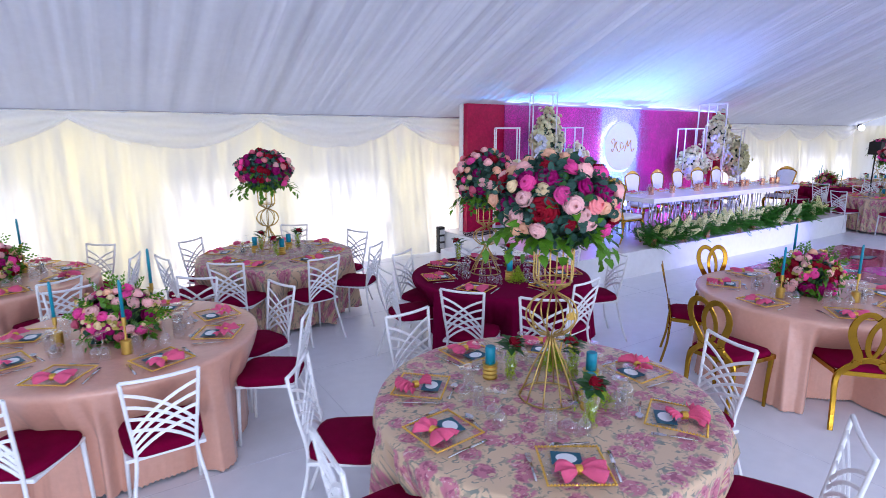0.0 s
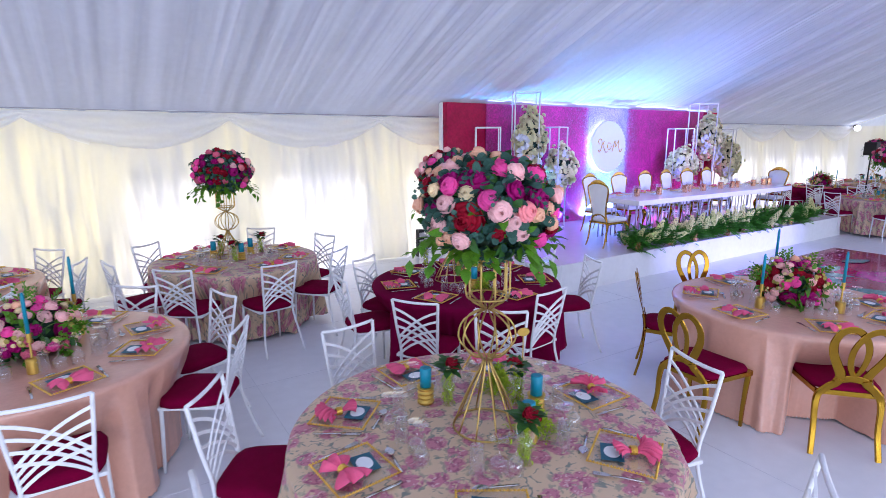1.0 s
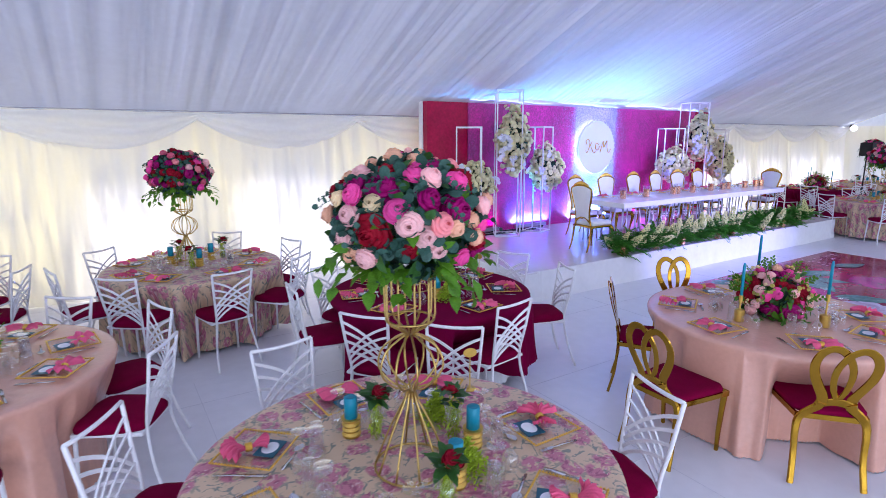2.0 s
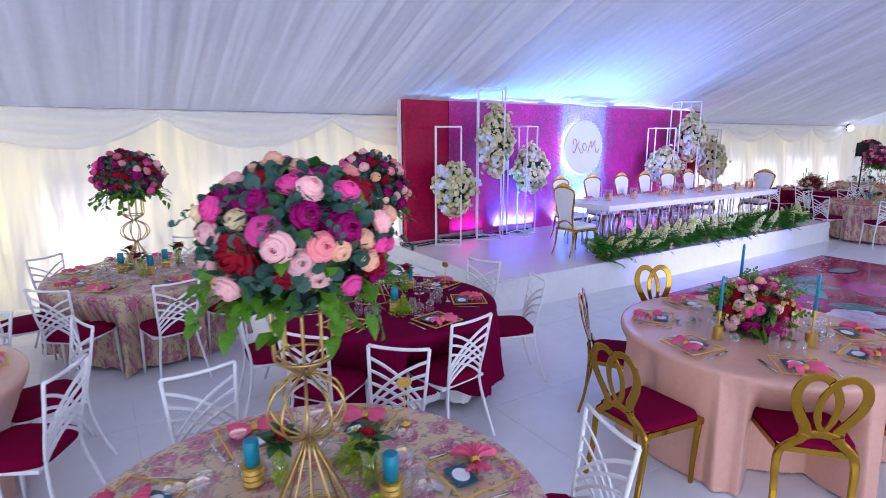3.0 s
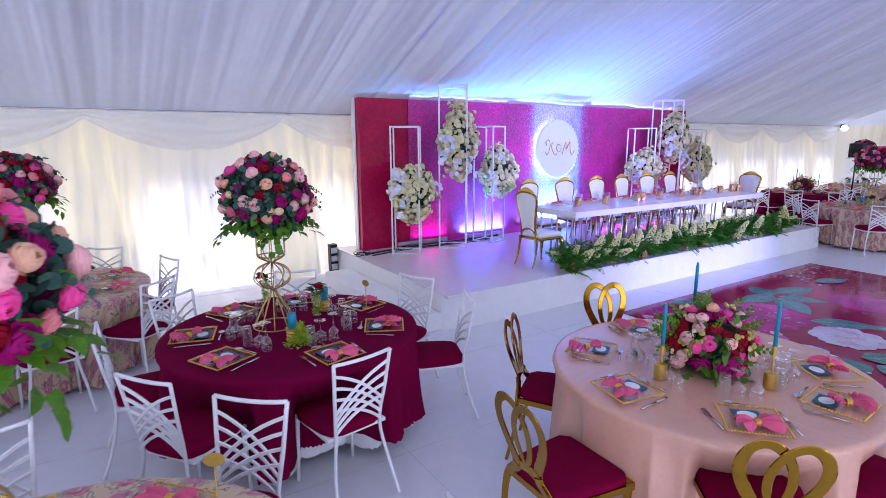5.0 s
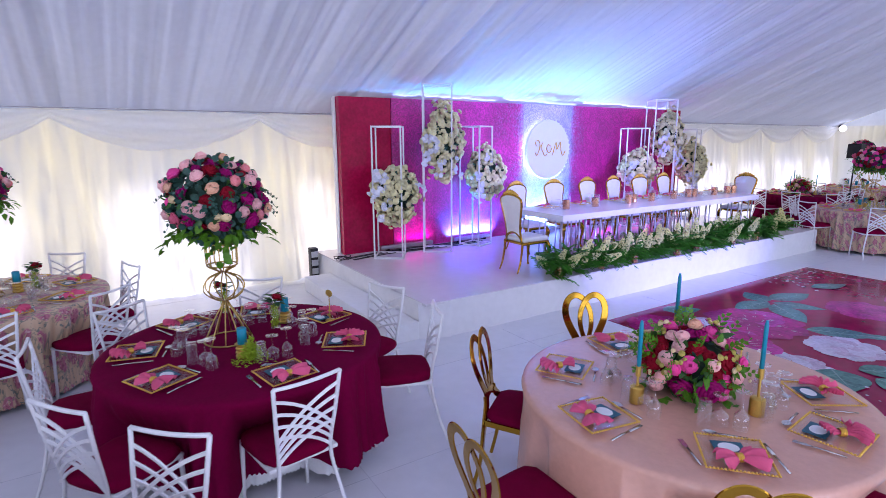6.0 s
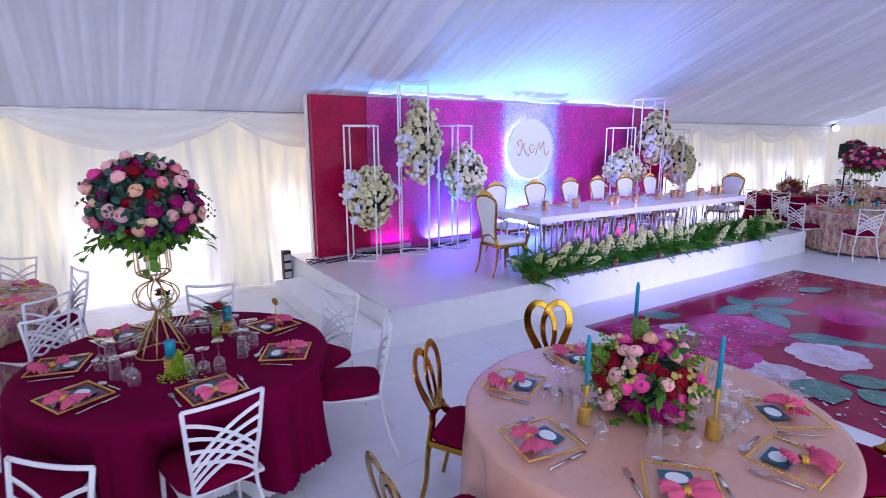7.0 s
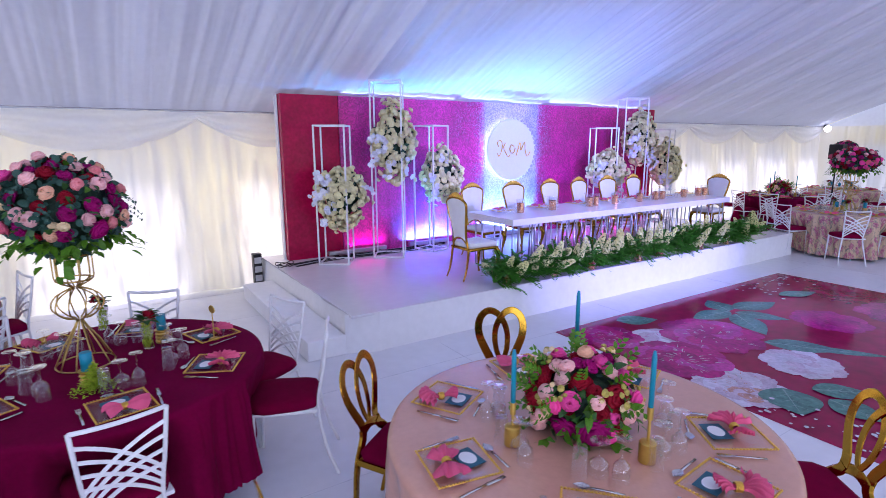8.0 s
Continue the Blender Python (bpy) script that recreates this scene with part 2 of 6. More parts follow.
def sequin_material(name, colour, back, rough=0.36, scale=58.0):
    """A wall of sequin discs: each flake catches the light its own way."""
    m = bpy.data.materials.new(name)
    m.use_nodes = True
    nt = m.node_tree
    n, l = nt.nodes, nt.links
    p = n["Principled BSDF"]
    p.inputs["Metallic"].default_value, p.inputs["Roughness"].default_value = 0.25, rough
    p.inputs["Specular IOR Level"].default_value = 0.8
    tc = n.new("ShaderNodeTexCoord")
    v = n.new("ShaderNodeTexVoronoi")
    v.inputs["Scale"].default_value, v.inputs["Randomness"].default_value = scale, 0.45
    l.new(tc.outputs["Object"], v.inputs["Vector"])
    big = n.new("ShaderNodeTexNoise")
    big.inputs["Scale"].default_value = 2.2
    l.new(tc.outputs["Object"], big.inputs["Vector"])
    sep = n.new("ShaderNodeSeparateColor")
    l.new(v.outputs["Color"], sep.inputs["Color"])
    mr = n.new("ShaderNodeMapRange")
    mr.inputs["To Min"].default_value, mr.inputs["To Max"].default_value = 0.62, 1.38
    l.new(sep.outputs["Red"], mr.inputs["Value"])
    mb = n.new("ShaderNodeMapRange")
    mb.inputs["From Min"].default_value, mb.inputs["From Max"].default_value = 0.3, 0.7
    mb.inputs["To Min"].default_value, mb.inputs["To Max"].default_value = 0.75, 1.25
    l.new(big.outputs["Fac"], mb.inputs["Value"])
    mul = n.new("ShaderNodeMath")
    mul.operation = "MULTIPLY"
    l.new(mr.outputs["Result"], mul.inputs[0])
    l.new(mb.outputs["Result"], mul.inputs[1])
    # pale sequins plus painted lamp glow: ragged band round the wall's middle, thinning out
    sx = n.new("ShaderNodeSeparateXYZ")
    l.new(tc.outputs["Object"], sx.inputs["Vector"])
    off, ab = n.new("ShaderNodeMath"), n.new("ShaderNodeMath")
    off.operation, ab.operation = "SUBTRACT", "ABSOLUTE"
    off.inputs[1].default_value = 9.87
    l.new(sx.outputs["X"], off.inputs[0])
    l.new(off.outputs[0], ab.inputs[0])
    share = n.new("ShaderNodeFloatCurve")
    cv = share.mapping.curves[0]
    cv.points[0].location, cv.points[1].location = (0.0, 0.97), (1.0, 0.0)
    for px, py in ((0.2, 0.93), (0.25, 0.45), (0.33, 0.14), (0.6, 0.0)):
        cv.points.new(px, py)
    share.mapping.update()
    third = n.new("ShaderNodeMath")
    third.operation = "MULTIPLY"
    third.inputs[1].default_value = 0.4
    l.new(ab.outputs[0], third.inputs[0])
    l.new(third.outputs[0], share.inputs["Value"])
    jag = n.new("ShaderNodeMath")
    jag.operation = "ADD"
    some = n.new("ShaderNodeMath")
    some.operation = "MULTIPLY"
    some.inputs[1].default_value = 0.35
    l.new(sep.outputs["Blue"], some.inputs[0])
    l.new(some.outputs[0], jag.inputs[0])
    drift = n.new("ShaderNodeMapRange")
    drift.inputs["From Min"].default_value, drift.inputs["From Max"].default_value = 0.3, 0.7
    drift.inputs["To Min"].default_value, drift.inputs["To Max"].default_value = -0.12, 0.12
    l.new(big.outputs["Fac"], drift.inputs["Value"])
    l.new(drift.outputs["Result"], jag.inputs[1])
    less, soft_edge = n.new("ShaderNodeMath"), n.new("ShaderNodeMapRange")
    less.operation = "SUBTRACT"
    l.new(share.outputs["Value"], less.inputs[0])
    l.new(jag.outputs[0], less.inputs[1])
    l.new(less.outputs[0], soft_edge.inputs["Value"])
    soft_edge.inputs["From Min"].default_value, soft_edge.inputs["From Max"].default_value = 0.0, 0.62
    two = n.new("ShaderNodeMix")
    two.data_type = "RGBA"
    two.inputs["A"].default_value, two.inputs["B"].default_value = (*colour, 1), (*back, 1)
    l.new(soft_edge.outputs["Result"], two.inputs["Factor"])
    h = n.new("ShaderNodeHueSaturation")
    l.new(two.outputs["Result"], h.inputs["Color"])
    l.new(mul.outputs[0], h.inputs["Value"])
    l.new(h.outputs["Color"], p.inputs["Base Color"])
    bp = n.new("ShaderNodeBump")
    bp.inputs["Strength"].default_value, bp.inputs["Distance"].default_value = 0.6, 0.01
    l.new(sep.outputs["Green"], bp.inputs["Height"])
    l.new(bp.outputs["Normal"], p.inputs["Normal"])
    return m


M_PRINT = print_cloth("floral_print_cloth")
# the second colour paints the pale glow on to the wall's middle
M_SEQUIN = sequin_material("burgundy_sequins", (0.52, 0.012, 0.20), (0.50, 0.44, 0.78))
M_PANEL_RED = material("burgundy_panel_satin", (0.42, 0.006, 0.055), 0.22, var=0.35, scale=2.5, bump=0.7, bump_scale=5, spec=0.2)


def gathered(m, stretch, lo, hi, band=0.2, detail=4):
    """Make the cloth denser and thinner in long uneven gathers."""
    n, l = m.node_tree.nodes, m.node_tree.links
    tc, mp, t, mr = n.new("ShaderNodeTexCoord"), n.new("ShaderNodeMapping"), n.new("ShaderNodeTexNoise"), n.new("ShaderNodeMapRange")
    mp.inputs["Scale"].default_value = stretch
    t.inputs["Scale"].default_value, t.inputs["Detail"].default_value, t.inputs["Roughness"].default_value = 1.0, detail, 0.65
    mr.inputs["From Min"].default_value, mr.inputs["From Max"].default_value = 0.5 - band, 0.5 + band
    mr.inputs["To Min"].default_value, mr.inputs["To Max"].default_value = lo, hi
    l.new(tc.outputs["Object"], mp.inputs["Vector"])
    l.new(mp.outputs["Vector"], t.inputs["Vector"])
    l.new(t.outputs["Fac"], mr.inputs["Value"])
    mix = [x for x in n if x.bl_idname == "ShaderNodeMixShader"][0]
    l.new(mr.outputs["Result"], mix.inputs["Fac"])


# stripes of overlapping cloth, which also put fold shading into the material
gathered(M_CEILING, (9.0, 0.05, 0.05), 0.03, 0.17)
gathered(M_CURTAIN, (8.0, 8.0, 0.035), 0.34, 0.98, 0.16, 3)
gathered(M_SWAG, (1.5, 1.5, 9.0), 0.35, 0.8)

# ---- mesh helpers ----
def mesh_object(name, bm, mat, smooth=True):
    me = bpy.data.meshes.new(name)
    bm.to_mesh(me)
    bm.free()
    if smooth:
        me.shade_smooth()
    for m in (mat if isinstance(mat, (list, tuple)) else [mat]):
        me.materials.append(m)
    return new(name, me)


def part(name, bm, mat, parent, label="", smooth=True):
    ob = mesh_object(name, bm, mat, smooth)
    ob.parent = parent
    if label:
        ob["label"] = label
    return ob


def thing(name, label, category, group=""):
    return tagged(new(name), label, category, group)


def piece(name, me, m, parent):
    """One more piece on shared mesh data."""
    ob = new(name, me)
    ob.parent = parent
    ob.matrix_basis = m
    return ob


def box(bm, lo, hi, bevel=0.0, m=None):
    lo, hi = Vector(lo), Vector(hi)
    v = bmesh.ops.create_cube(bm, size=1.0, matrix=Matrix.Translation((lo + hi) / 2) @ Matrix.Diagonal((*(hi - lo), 1)))["verts"]
    if bevel:
        edges = list({e for x in v for e in x.link_edges})
        r = bmesh.ops.bevel(bm, geom=edges, offset=bevel, segments=2, affect="EDGES", profile=0.6)
        v = list({x for f in r["faces"] for x in f.verts} | {x for x in v if x.is_valid})
    if m is not None:
        bmesh.ops.transform(bm, matrix=m, verts=v)
    return bm


def frames_along(pts, closed):
    out = []
    k = len(pts)
    up = Vector((0.13, 0.29, 0.95)).normalized()
    prev = None
    for i in range(k):
        a = pts[(i - 1) % k] if closed or i > 0 else pts[i]
        b = pts[(i + 1) % k] if closed or i < k - 1 else pts[i]
        d = (b - a).normalized()
        u = (prev if prev is not None else up)
        u = (u - d * u.dot(d))
        if u.length < 1e-4:
            u = d.orthogonal()
        u.normalize()
        prev = u
        out.append((u, d.cross(u)))
    return out


def tube(bm, pts, r, seg=6, closed=False, flat=None, side=None, plane=None):
    """A rod along pts. r: one radius or one for each point. flat: (half width, half thickness) of a band, side: the way of its width, plane: the normal of the plane it lies in."""
    pts = [Vector(p) for p in pts]
    k = len(pts)
    fr = frames_along(pts, closed)
    rings = []
    for i, p in enumerate(pts):
        u, w = fr[i]
        if plane is not None:
            a = pts[(i - 1) % k] if closed or i > 0 else pts[i]
            b = pts[(i + 1) % k] if closed or i < k - 1 else pts[i]
            d = (b - a).normalized()
            u = d.cross(Vector(plane)).normalized()
            w = d.cross(u)
        elif side is not None:
            a = pts[(i - 1) % k] if closed or i > 0 else pts[i]
            b = pts[(i + 1) % k] if closed or i < k - 1 else pts[i]
            d = (b - a).normalized()
            u = Vector(side)
            u = (u - d * u.dot(d)).normalized()
            w = d.cross(u)
        ri = r[i] if isinstance(r, (list, tuple)) else r
        ring = []
        for j in range(seg):
            t = 2 * math.pi * (j + 0.5) / seg
            if flat:
                q = p + u * (flat[0] * (1 if math.cos(t) > 0 else -1)) + w * (flat[1] * (1 if math.sin(t) > 0 else -1))
            else:
                q = p + (u * math.cos(t) + w * math.sin(t)) * ri
            ring.append(bm.verts.new(q))
        rings.append(ring)
    for i in range(k if closed else k - 1):
        a, b = rings[i], rings[(i + 1) % k]
        for j in range(seg):
            bm.faces.new((a[j], a[(j + 1) % seg], b[(j + 1) % seg], b[j]))
    if not closed:
        bm.faces.new(rings[0][::-1])
        bm.faces.new(rings[-1])
    return bm


def band(bm, pts, widths, thick, normal):
    """A flat strip of varying width along pts that faces normal, with slightly rounded edges."""
    pts, nrm = [Vector(p) for p in pts], Vector(normal).normalized()
    k = len(pts)
    rings = []
    for i, p in enumerate(pts):
        d = (pts[min(i + 1, k - 1)] - pts[max(i - 1, 0)]).normalized()
        side = d.cross(nrm).normalized()
        out = side.cross(d).normalized()
        w = (widths[i] if isinstance(widths, (list, tuple)) else widths) / 2
        e = min(thick * 0.5, w * 0.3)
        ring = [(-w + e, thick / 2), (w - e, thick / 2), (w, thick / 2 - e), (w, -thick / 2 + e), (w - e, -thick / 2), (-w + e, -thick / 2), (-w, -thick / 2 + e), (-w, thick / 2 - e)]
        rings.append([bm.verts.new(p + side * a + out * b) for a, b in ring])
    for a, b in zip(rings, rings[1:]):
        for j in range(8):
            bm.faces.new((a[j], a[(j + 1) % 8], b[(j + 1) % 8], b[j]))
    bm.faces.new(rings[0][::-1])
    bm.faces.new(rings[-1])
    bmesh.ops.recalc_face_normals(bm, faces=bm.faces)
    return bm


def lathe(bm, profile, seg=16, at=(0, 0, 0)):
    """Turn a profile of (radius, height) about z."""
    at = Vector(at)
    rings = []
    for r, z in profile:
        if r < 1e-5:
            rings.append([bm.verts.new(at + Vector((0, 0, z)))])
        else:
            rings.append([bm.verts.new(at + Vector((r * math.cos(2 * math.pi * j / seg), r * math.sin(2 * math.pi * j / seg), z))) for j in range(seg)])
    for a, b in zip(rings, rings[1:]):
        for j in range(seg):
            if len(a) == 1 and len(b) > 1:
                bm.faces.new((a[0], b[(j + 1) % seg], b[j]))
            elif len(b) == 1 and len(a) > 1:
                bm.faces.new((a[j], a[(j + 1) % seg], b[0]))
            elif len(a) > 1:
                bm.faces.new((a[j], a[(j + 1) % seg], b[(j + 1) % seg], b[j]))
    return bm


def grid(bm, nu, nv, f, close_u=False, uv=None):
    """A sheet of nu x nv points; f(u, v) with u, v from 0 to 1 gives the place."""
    rows = [[bm.verts.new(f(i / (nu if close_u else nu - 1), j / (nv - 1))) for i in range(nu)] for j in range(nv)]
    layer = bm.loops.layers.uv.verify() if uv else None
    for j in range(nv - 1):
        for i in range(nu if close_u else nu - 1):
            k = (i + 1) % nu
            fc = bm.faces.new((rows[j][i], rows[j][k], rows[j + 1][k], rows[j + 1][i]))
            if uv:
                for lp in fc.loops:
                    lp[layer].uv = uv(lp.vert.co)
    return bm


def bez(a, b, c, n=8):
    a, b, c = Vector(a), Vector(b), Vector(c)
    return [a * (1 - t) ** 2 + b * 2 * t * (1 - t) + c * t * t for t in (i / n for i in range(n + 1))]


def spline(pts, n=6):
    """Catmull-Rom through pts."""
    p = [Vector(q) for q in pts]
    p = [p[0] * 2 - p[1]] + p + [p[-1] * 2 - p[-2]]
    out = []
    for i in range(1, len(p) - 2):
        for k in range(n):
            t = k / n
            out.append(0.5 * ((2 * p[i]) + (p[i + 1] - p[i - 1]) * t + (2 * p[i - 1] - 5 * p[i] + 4 * p[i + 1] - p[i + 2]) * t * t + (3 * p[i] - p[i - 1] - 3 * p[i + 1] + p[i + 2]) * t ** 3))
    out.append(p[-2])
    return out


def structure(ob, label, category):
    return tagged(ob, label, category, kind="structure")

# ---- the tent ----
WEST, EAST, NORTH, SOUTH = -7.0, 23.6, 9.2, -5.8
RIDGE_Y, EAVE_Z, SLOPE = 1.7, 2.50, 0.43


def roof_z(y):
    return EAVE_Z + SLOPE * (min(NORTH - y, y - SOUTH))


def pleat(x, seed, a=0.022):
    """Uneven gathers along a hanging sheet."""
    return a * (noise.noise((x * 2.0, seed, 0)) * 1.1 + noise.noise((x * 5.4, seed, 3)) + 0.7 * noise.noise((x * 13, seed, 7)))


bm = bmesh.new()
box(bm, (WEST - 1, SOUTH - 1, -0.12), (EAST + 1, NORTH + 0.9, 0.0))
floor = structure(mesh_object("floor", bm, M_FLOOR, False), "white glossy floor boards with faint seams", "floor")
bm = bmesh.new()
for sx in np.arange(WEST + 1.22, EAST, 2.44):
    box(bm, (sx - 0.002, SOUTH, -0.001), (sx + 0.002, 5.4, 0.0015))
for sy in np.arange(SOUTH + 1.0, 9.0, 1.22):
    box(bm, (WEST, sy - 0.002, -0.001), (EAST, sy + 0.002, 0.0016))
seams = mesh_object("seam", bm, material("floor_seam", (0.58, 0.58, 0.64), 0.4), False)
seams.parent = floor
bm = bmesh.new()
box(bm, (-600, -600, -0.5), (600, 600, -0.14))
structure(mesh_object("ground", bm, M_GROUND, False), "dry earth and grass outside the tent", "ground")

# ceiling liner, two slopes, gathered from eave to ridge
bm = bmesh.new()


def ceiling_at(u, v):
    x = WEST + (EAST - WEST) * u
    y = NORTH + 0.6 + (RIDGE_Y - NORTH - 0.6) * v if v <= 1 else RIDGE_Y + (SOUTH - 0.6 - RIDGE_Y) * (v - 1)
    d = min(NORTH - y, y - SOUTH)
    bay = ((x + 0.17) / 2.5) % 1.0
    sag = 0.02 * math.sin(math.pi * bay) * min(1, max(0, d) / 1.5)
    edge = min(1.0, max(0.12, d / 1.6))
    return Vector((x, y, roof_z(y) + pleat(x, 1.7, 0.050) * edge + 0.006 * noise.noise((x * 4, y * 0.7, 1)) - sag))


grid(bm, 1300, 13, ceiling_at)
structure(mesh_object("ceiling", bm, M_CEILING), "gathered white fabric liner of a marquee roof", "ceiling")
# unseen south slope: a thinner sheet added so that top light reaches the tables
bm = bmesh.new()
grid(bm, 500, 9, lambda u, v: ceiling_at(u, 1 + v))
structure(mesh_object("ceiling_south", bm, M_ROOF_THIN), "unseen thin white roof sheet, added to let in top light", "ceiling")

# outer walls with window openings behind the drapes
WINDOWS = [(-5.6, -4.3), (-3.4, -2.2), (-1.45, -0.62), (0.95, 1.95), (2.95, 4.5), (5.45, 5.95), (14.2, 15.6), (16.0, 17.3), (17.9, 19.2), (19.7, 21.5), (22.2, 23.4)]


def wall_with_openings(name, fixed, axis, lo, hi, z1, openings, z_lo, z_hi, label):
    """A thin wall along one axis with openings cut through from z_lo to z_hi."""
    bm = bmesh.new()

    def slab(a, b, za, zb):
        if axis == "x":
            box(bm, (a, fixed, za), (b, fixed + 0.04, zb))
        else:
            box(bm, (fixed, a, za), (fixed + 0.04, b, zb))

    last = lo
    for a, b in openings:
        slab(last, a, 0, z1)
        slab(a, b, 0, z_lo)
        slab(a, b, z_hi, z1)
        last = b
    slab(last, hi, 0, z1)
    return structure(mesh_object(name, bm, M_PVC, False), label, "wall")


wall_with_openings("wall_north", NORTH + 0.56, "x", WEST, EAST, 2.3, WINDOWS, 0.06, 2.12, "cream marquee side wall with clear windows")
# the south side is unseen; its wide openings are added to let light in
wall_with_openings("wall_south", SOUTH - 0.2, "x", WEST, EAST, 2.56, [(x, x + 4.7) for x in np.arange(-6.8, 22, 5.0)], 0.005, 2.36, "unseen south wall with posts, opened in bays to let in light")
for name, fx, opens in (("wall_west", WEST - 0.1, [(-4, 7)]), ("wall_east", EAST + 0.12, [(-4.5, -2.6), (-2.2, -0.3), (0.2, 2.2), (2.7, 4.8), (5.2, 6.7), (7.0, 8.9)])):
    wall_with_openings(name, fx, "y", SOUTH, NORTH, 2.5, opens, 0.3, 2.0, "marquee end wall with clear windows")
    bm = bmesh.new()
    pts = [bm.verts.new((fx, y, z)) for y, z in ((SOUTH, 2.5), (NORTH, 2.5), (RIDGE_Y, 5.75))]
    bm.faces.new(pts)
    structure(mesh_object("gable_" + name[5:], bm, M_ROOF_THIN, False), "white fabric in the gable end", "wall")


# drapes
def drape(name, a, b, z_top, lean, seed, label, amp=0.085):
    """A hanging sheet between two plan points, leaning inwards by lean at the foot."""
    a, b = Vector(a), Vector(b)
    run = (b - a).length
    way = (b - a).normalized()
    inward = Vector((way.y, -way.x))
    bm = bmesh.new()

    def f(u, v):
        s = u * run
        q = a + way * s
        fold = amp * (noise.noise((s * 3.1, seed, v * 0.4)) + 0.55 * noise.noise((s * 9, seed, v * 0.5)) + 0.25 * noise.noise((s * 21, seed, 2)))
        off = lean * (1 - v) ** 1.3 + fold * (0.45 + 0.75 * (1 - v))
        return Vector((*(q + inward * off), z_top * v + 0.012))

    grid(bm, int(run / 0.035), 14, f)
    return structure(mesh_object(name, bm, M_CURTAIN), label, "curtain")


drape("curtain_north", (WEST, NORTH), (7.4, NORTH), 2.5, 0.34, 3.3, "cream voile wall drapes lit by daylight behind")
drape("curtain_north_far", (13.9, NORTH + 0.02), (EAST, NORTH), 2.5, 0.25, 8.8, "white voile wall drapes lit by daylight behind")
drape("curtain_east", (EAST, NORTH), (EAST, SOUTH), 2.5, 0.2, 5.5, "white voile wall drapes lit by daylight behind")
drape("curtain_west", (WEST, SOUTH), (WEST, NORTH), 2.5, 0.2, 7.1, "white voile wall drapes lit by daylight behind")


def swag(x0, x1, y, z, drop):
    """A valance sheet that sags between two ties."""
    bm = bmesh.new()
    sd = x0 * 1.37

    def f(u, v):
        hang = 4 * u * (1 - u)
        zz = z - v * (0.10 + drop * hang) - 0.02 * noise.noise((u * 3, v * 7, sd)) * hang
        bow = 0.03 + 0.035 * math.sin(v * 17 + 2 * noise.noise((u * 2, v, sd))) * (0.25 + 0.75 * hang) + 0.05 * hang * math.sin(math.pi * v)
        return Vector((x0 + (x1 - x0) * u, y - bow, zz))

    grid(bm, 30, 16, f)
    return structure(mesh_object("swag", bm, M_SWAG), "white voile swag along the eave", "valance")


# thin grey rod added to draw the dark seam and shadow line under the ceiling
bm = bmesh.new()
tube(bm, [(WEST, NORTH - 0.10, 2.512), (7.33, NORTH - 0.10, 2.512)], 0.007, 6)
tube(bm, [(13.9, NORTH - 0.10, 2.512), (EAST, NORTH - 0.10, 2.512)], 0.007, 6)
structure(mesh_object("curtain_track", bm, material("eave_line_grey", (0.34, 0.35, 0.40), 0.5)), "thin grey rod added for the dark seam and shadow line at the eave", "track")
NODES = [-0.17 + 2.5 * k for k in range(-2, 4)]
for a, b in zip(NODES, NODES[1:]):
    swag(a, b, NORTH - 0.03, 2.49, 0.42)
for k in range(4):
    swag(13.9 + 2.42 * k, 13.9 + 2.42 * (k + 1), NORTH - 0.03, 2.49, 0.4)

# ---- stage and backdrop ----
ST_X0, ST_X1, ST_Y0, ST_Y1, ST_Z = 5.52, 14.3, 5.60, 9.0, 0.40
stage = structure(new("stage"), "low white stage with cloth-skirted edges", "stage")
bm = bmesh.new()
box(bm, (ST_X0, ST_Y0, ST_Z - 0.03), (ST_X1, ST_Y1, ST_Z), 0.006)
part("stage_top", bm, M_STAGE, stage, "glossy white stage deck", False)


def skirt(x0, y0, x1, y1, z0, z1, seed):
    a, b = Vector((x0, y0)), Vector((x1, y1))
    run, way = (b - a).length, (b - a).normalized()
    out = Vector((way.y, -way.x))
    bm = bmesh.new()
    grid(bm, max(12, int(run / 0.05)), 8, lambda u, v: Vector((*(a + way * run * u + out * (0.012 + 0.03 * (1 - v) + 0.022 * noise.noise((u * run * 1.6, v, seed)) + 0.014 * noise.noise((u * run * 5, v * 2.5, seed)))), z0 + (z1 - z0) * v)))
    return bm


bm = bmesh.new()
box(bm, (ST_X0 + 0.03, ST_Y0 + 0.13, 0.0), (ST_X1 - 0.03, ST_Y1, ST_Z - 0.031))
box(bm, (ST_X0 + 0.29, ST_Y0 + 0.015, 0.0), (ST_X1 - 0.03, ST_Y0 + 0.13, ST_Z - 0.031))
part("riser", bm, M_STAGE_CLOTH, stage, "white boxed risers under the deck", False)
part("skirt", skirt(ST_X0 + 0.262, ST_Y0, ST_X1, ST_Y0, 0.0, ST_Z - 0.004, 2), M_STAGE_CLOTH, stage, "white cloth skirt with slight creases")
part("skirt", skirt(ST_X0 - 0.035, ST_Y0 + 0.105, ST_X0 + 0.30, ST_Y0 - 0.012, 0.0, ST_Z - 0.004, 5), M_STAGE_CLOTH, stage)
part("skirt", skirt(ST_X0, ST_Y1, ST_X0, ST_Y0 + 0.085, 0.0, ST_Z - 0.004, 3), M_STAGE_CLOTH, stage)
part("skirt", skirt(ST_X1, ST_Y0, ST_X1, ST_Y1, 0.0, ST_Z - 0.004, 4), M_STAGE_CLOTH, stage)
bm = bmesh.new()
box(bm, (5.08, 5.66, 0.0), (ST_X0 - 0.045, 8.25, 0.20), 0.012)
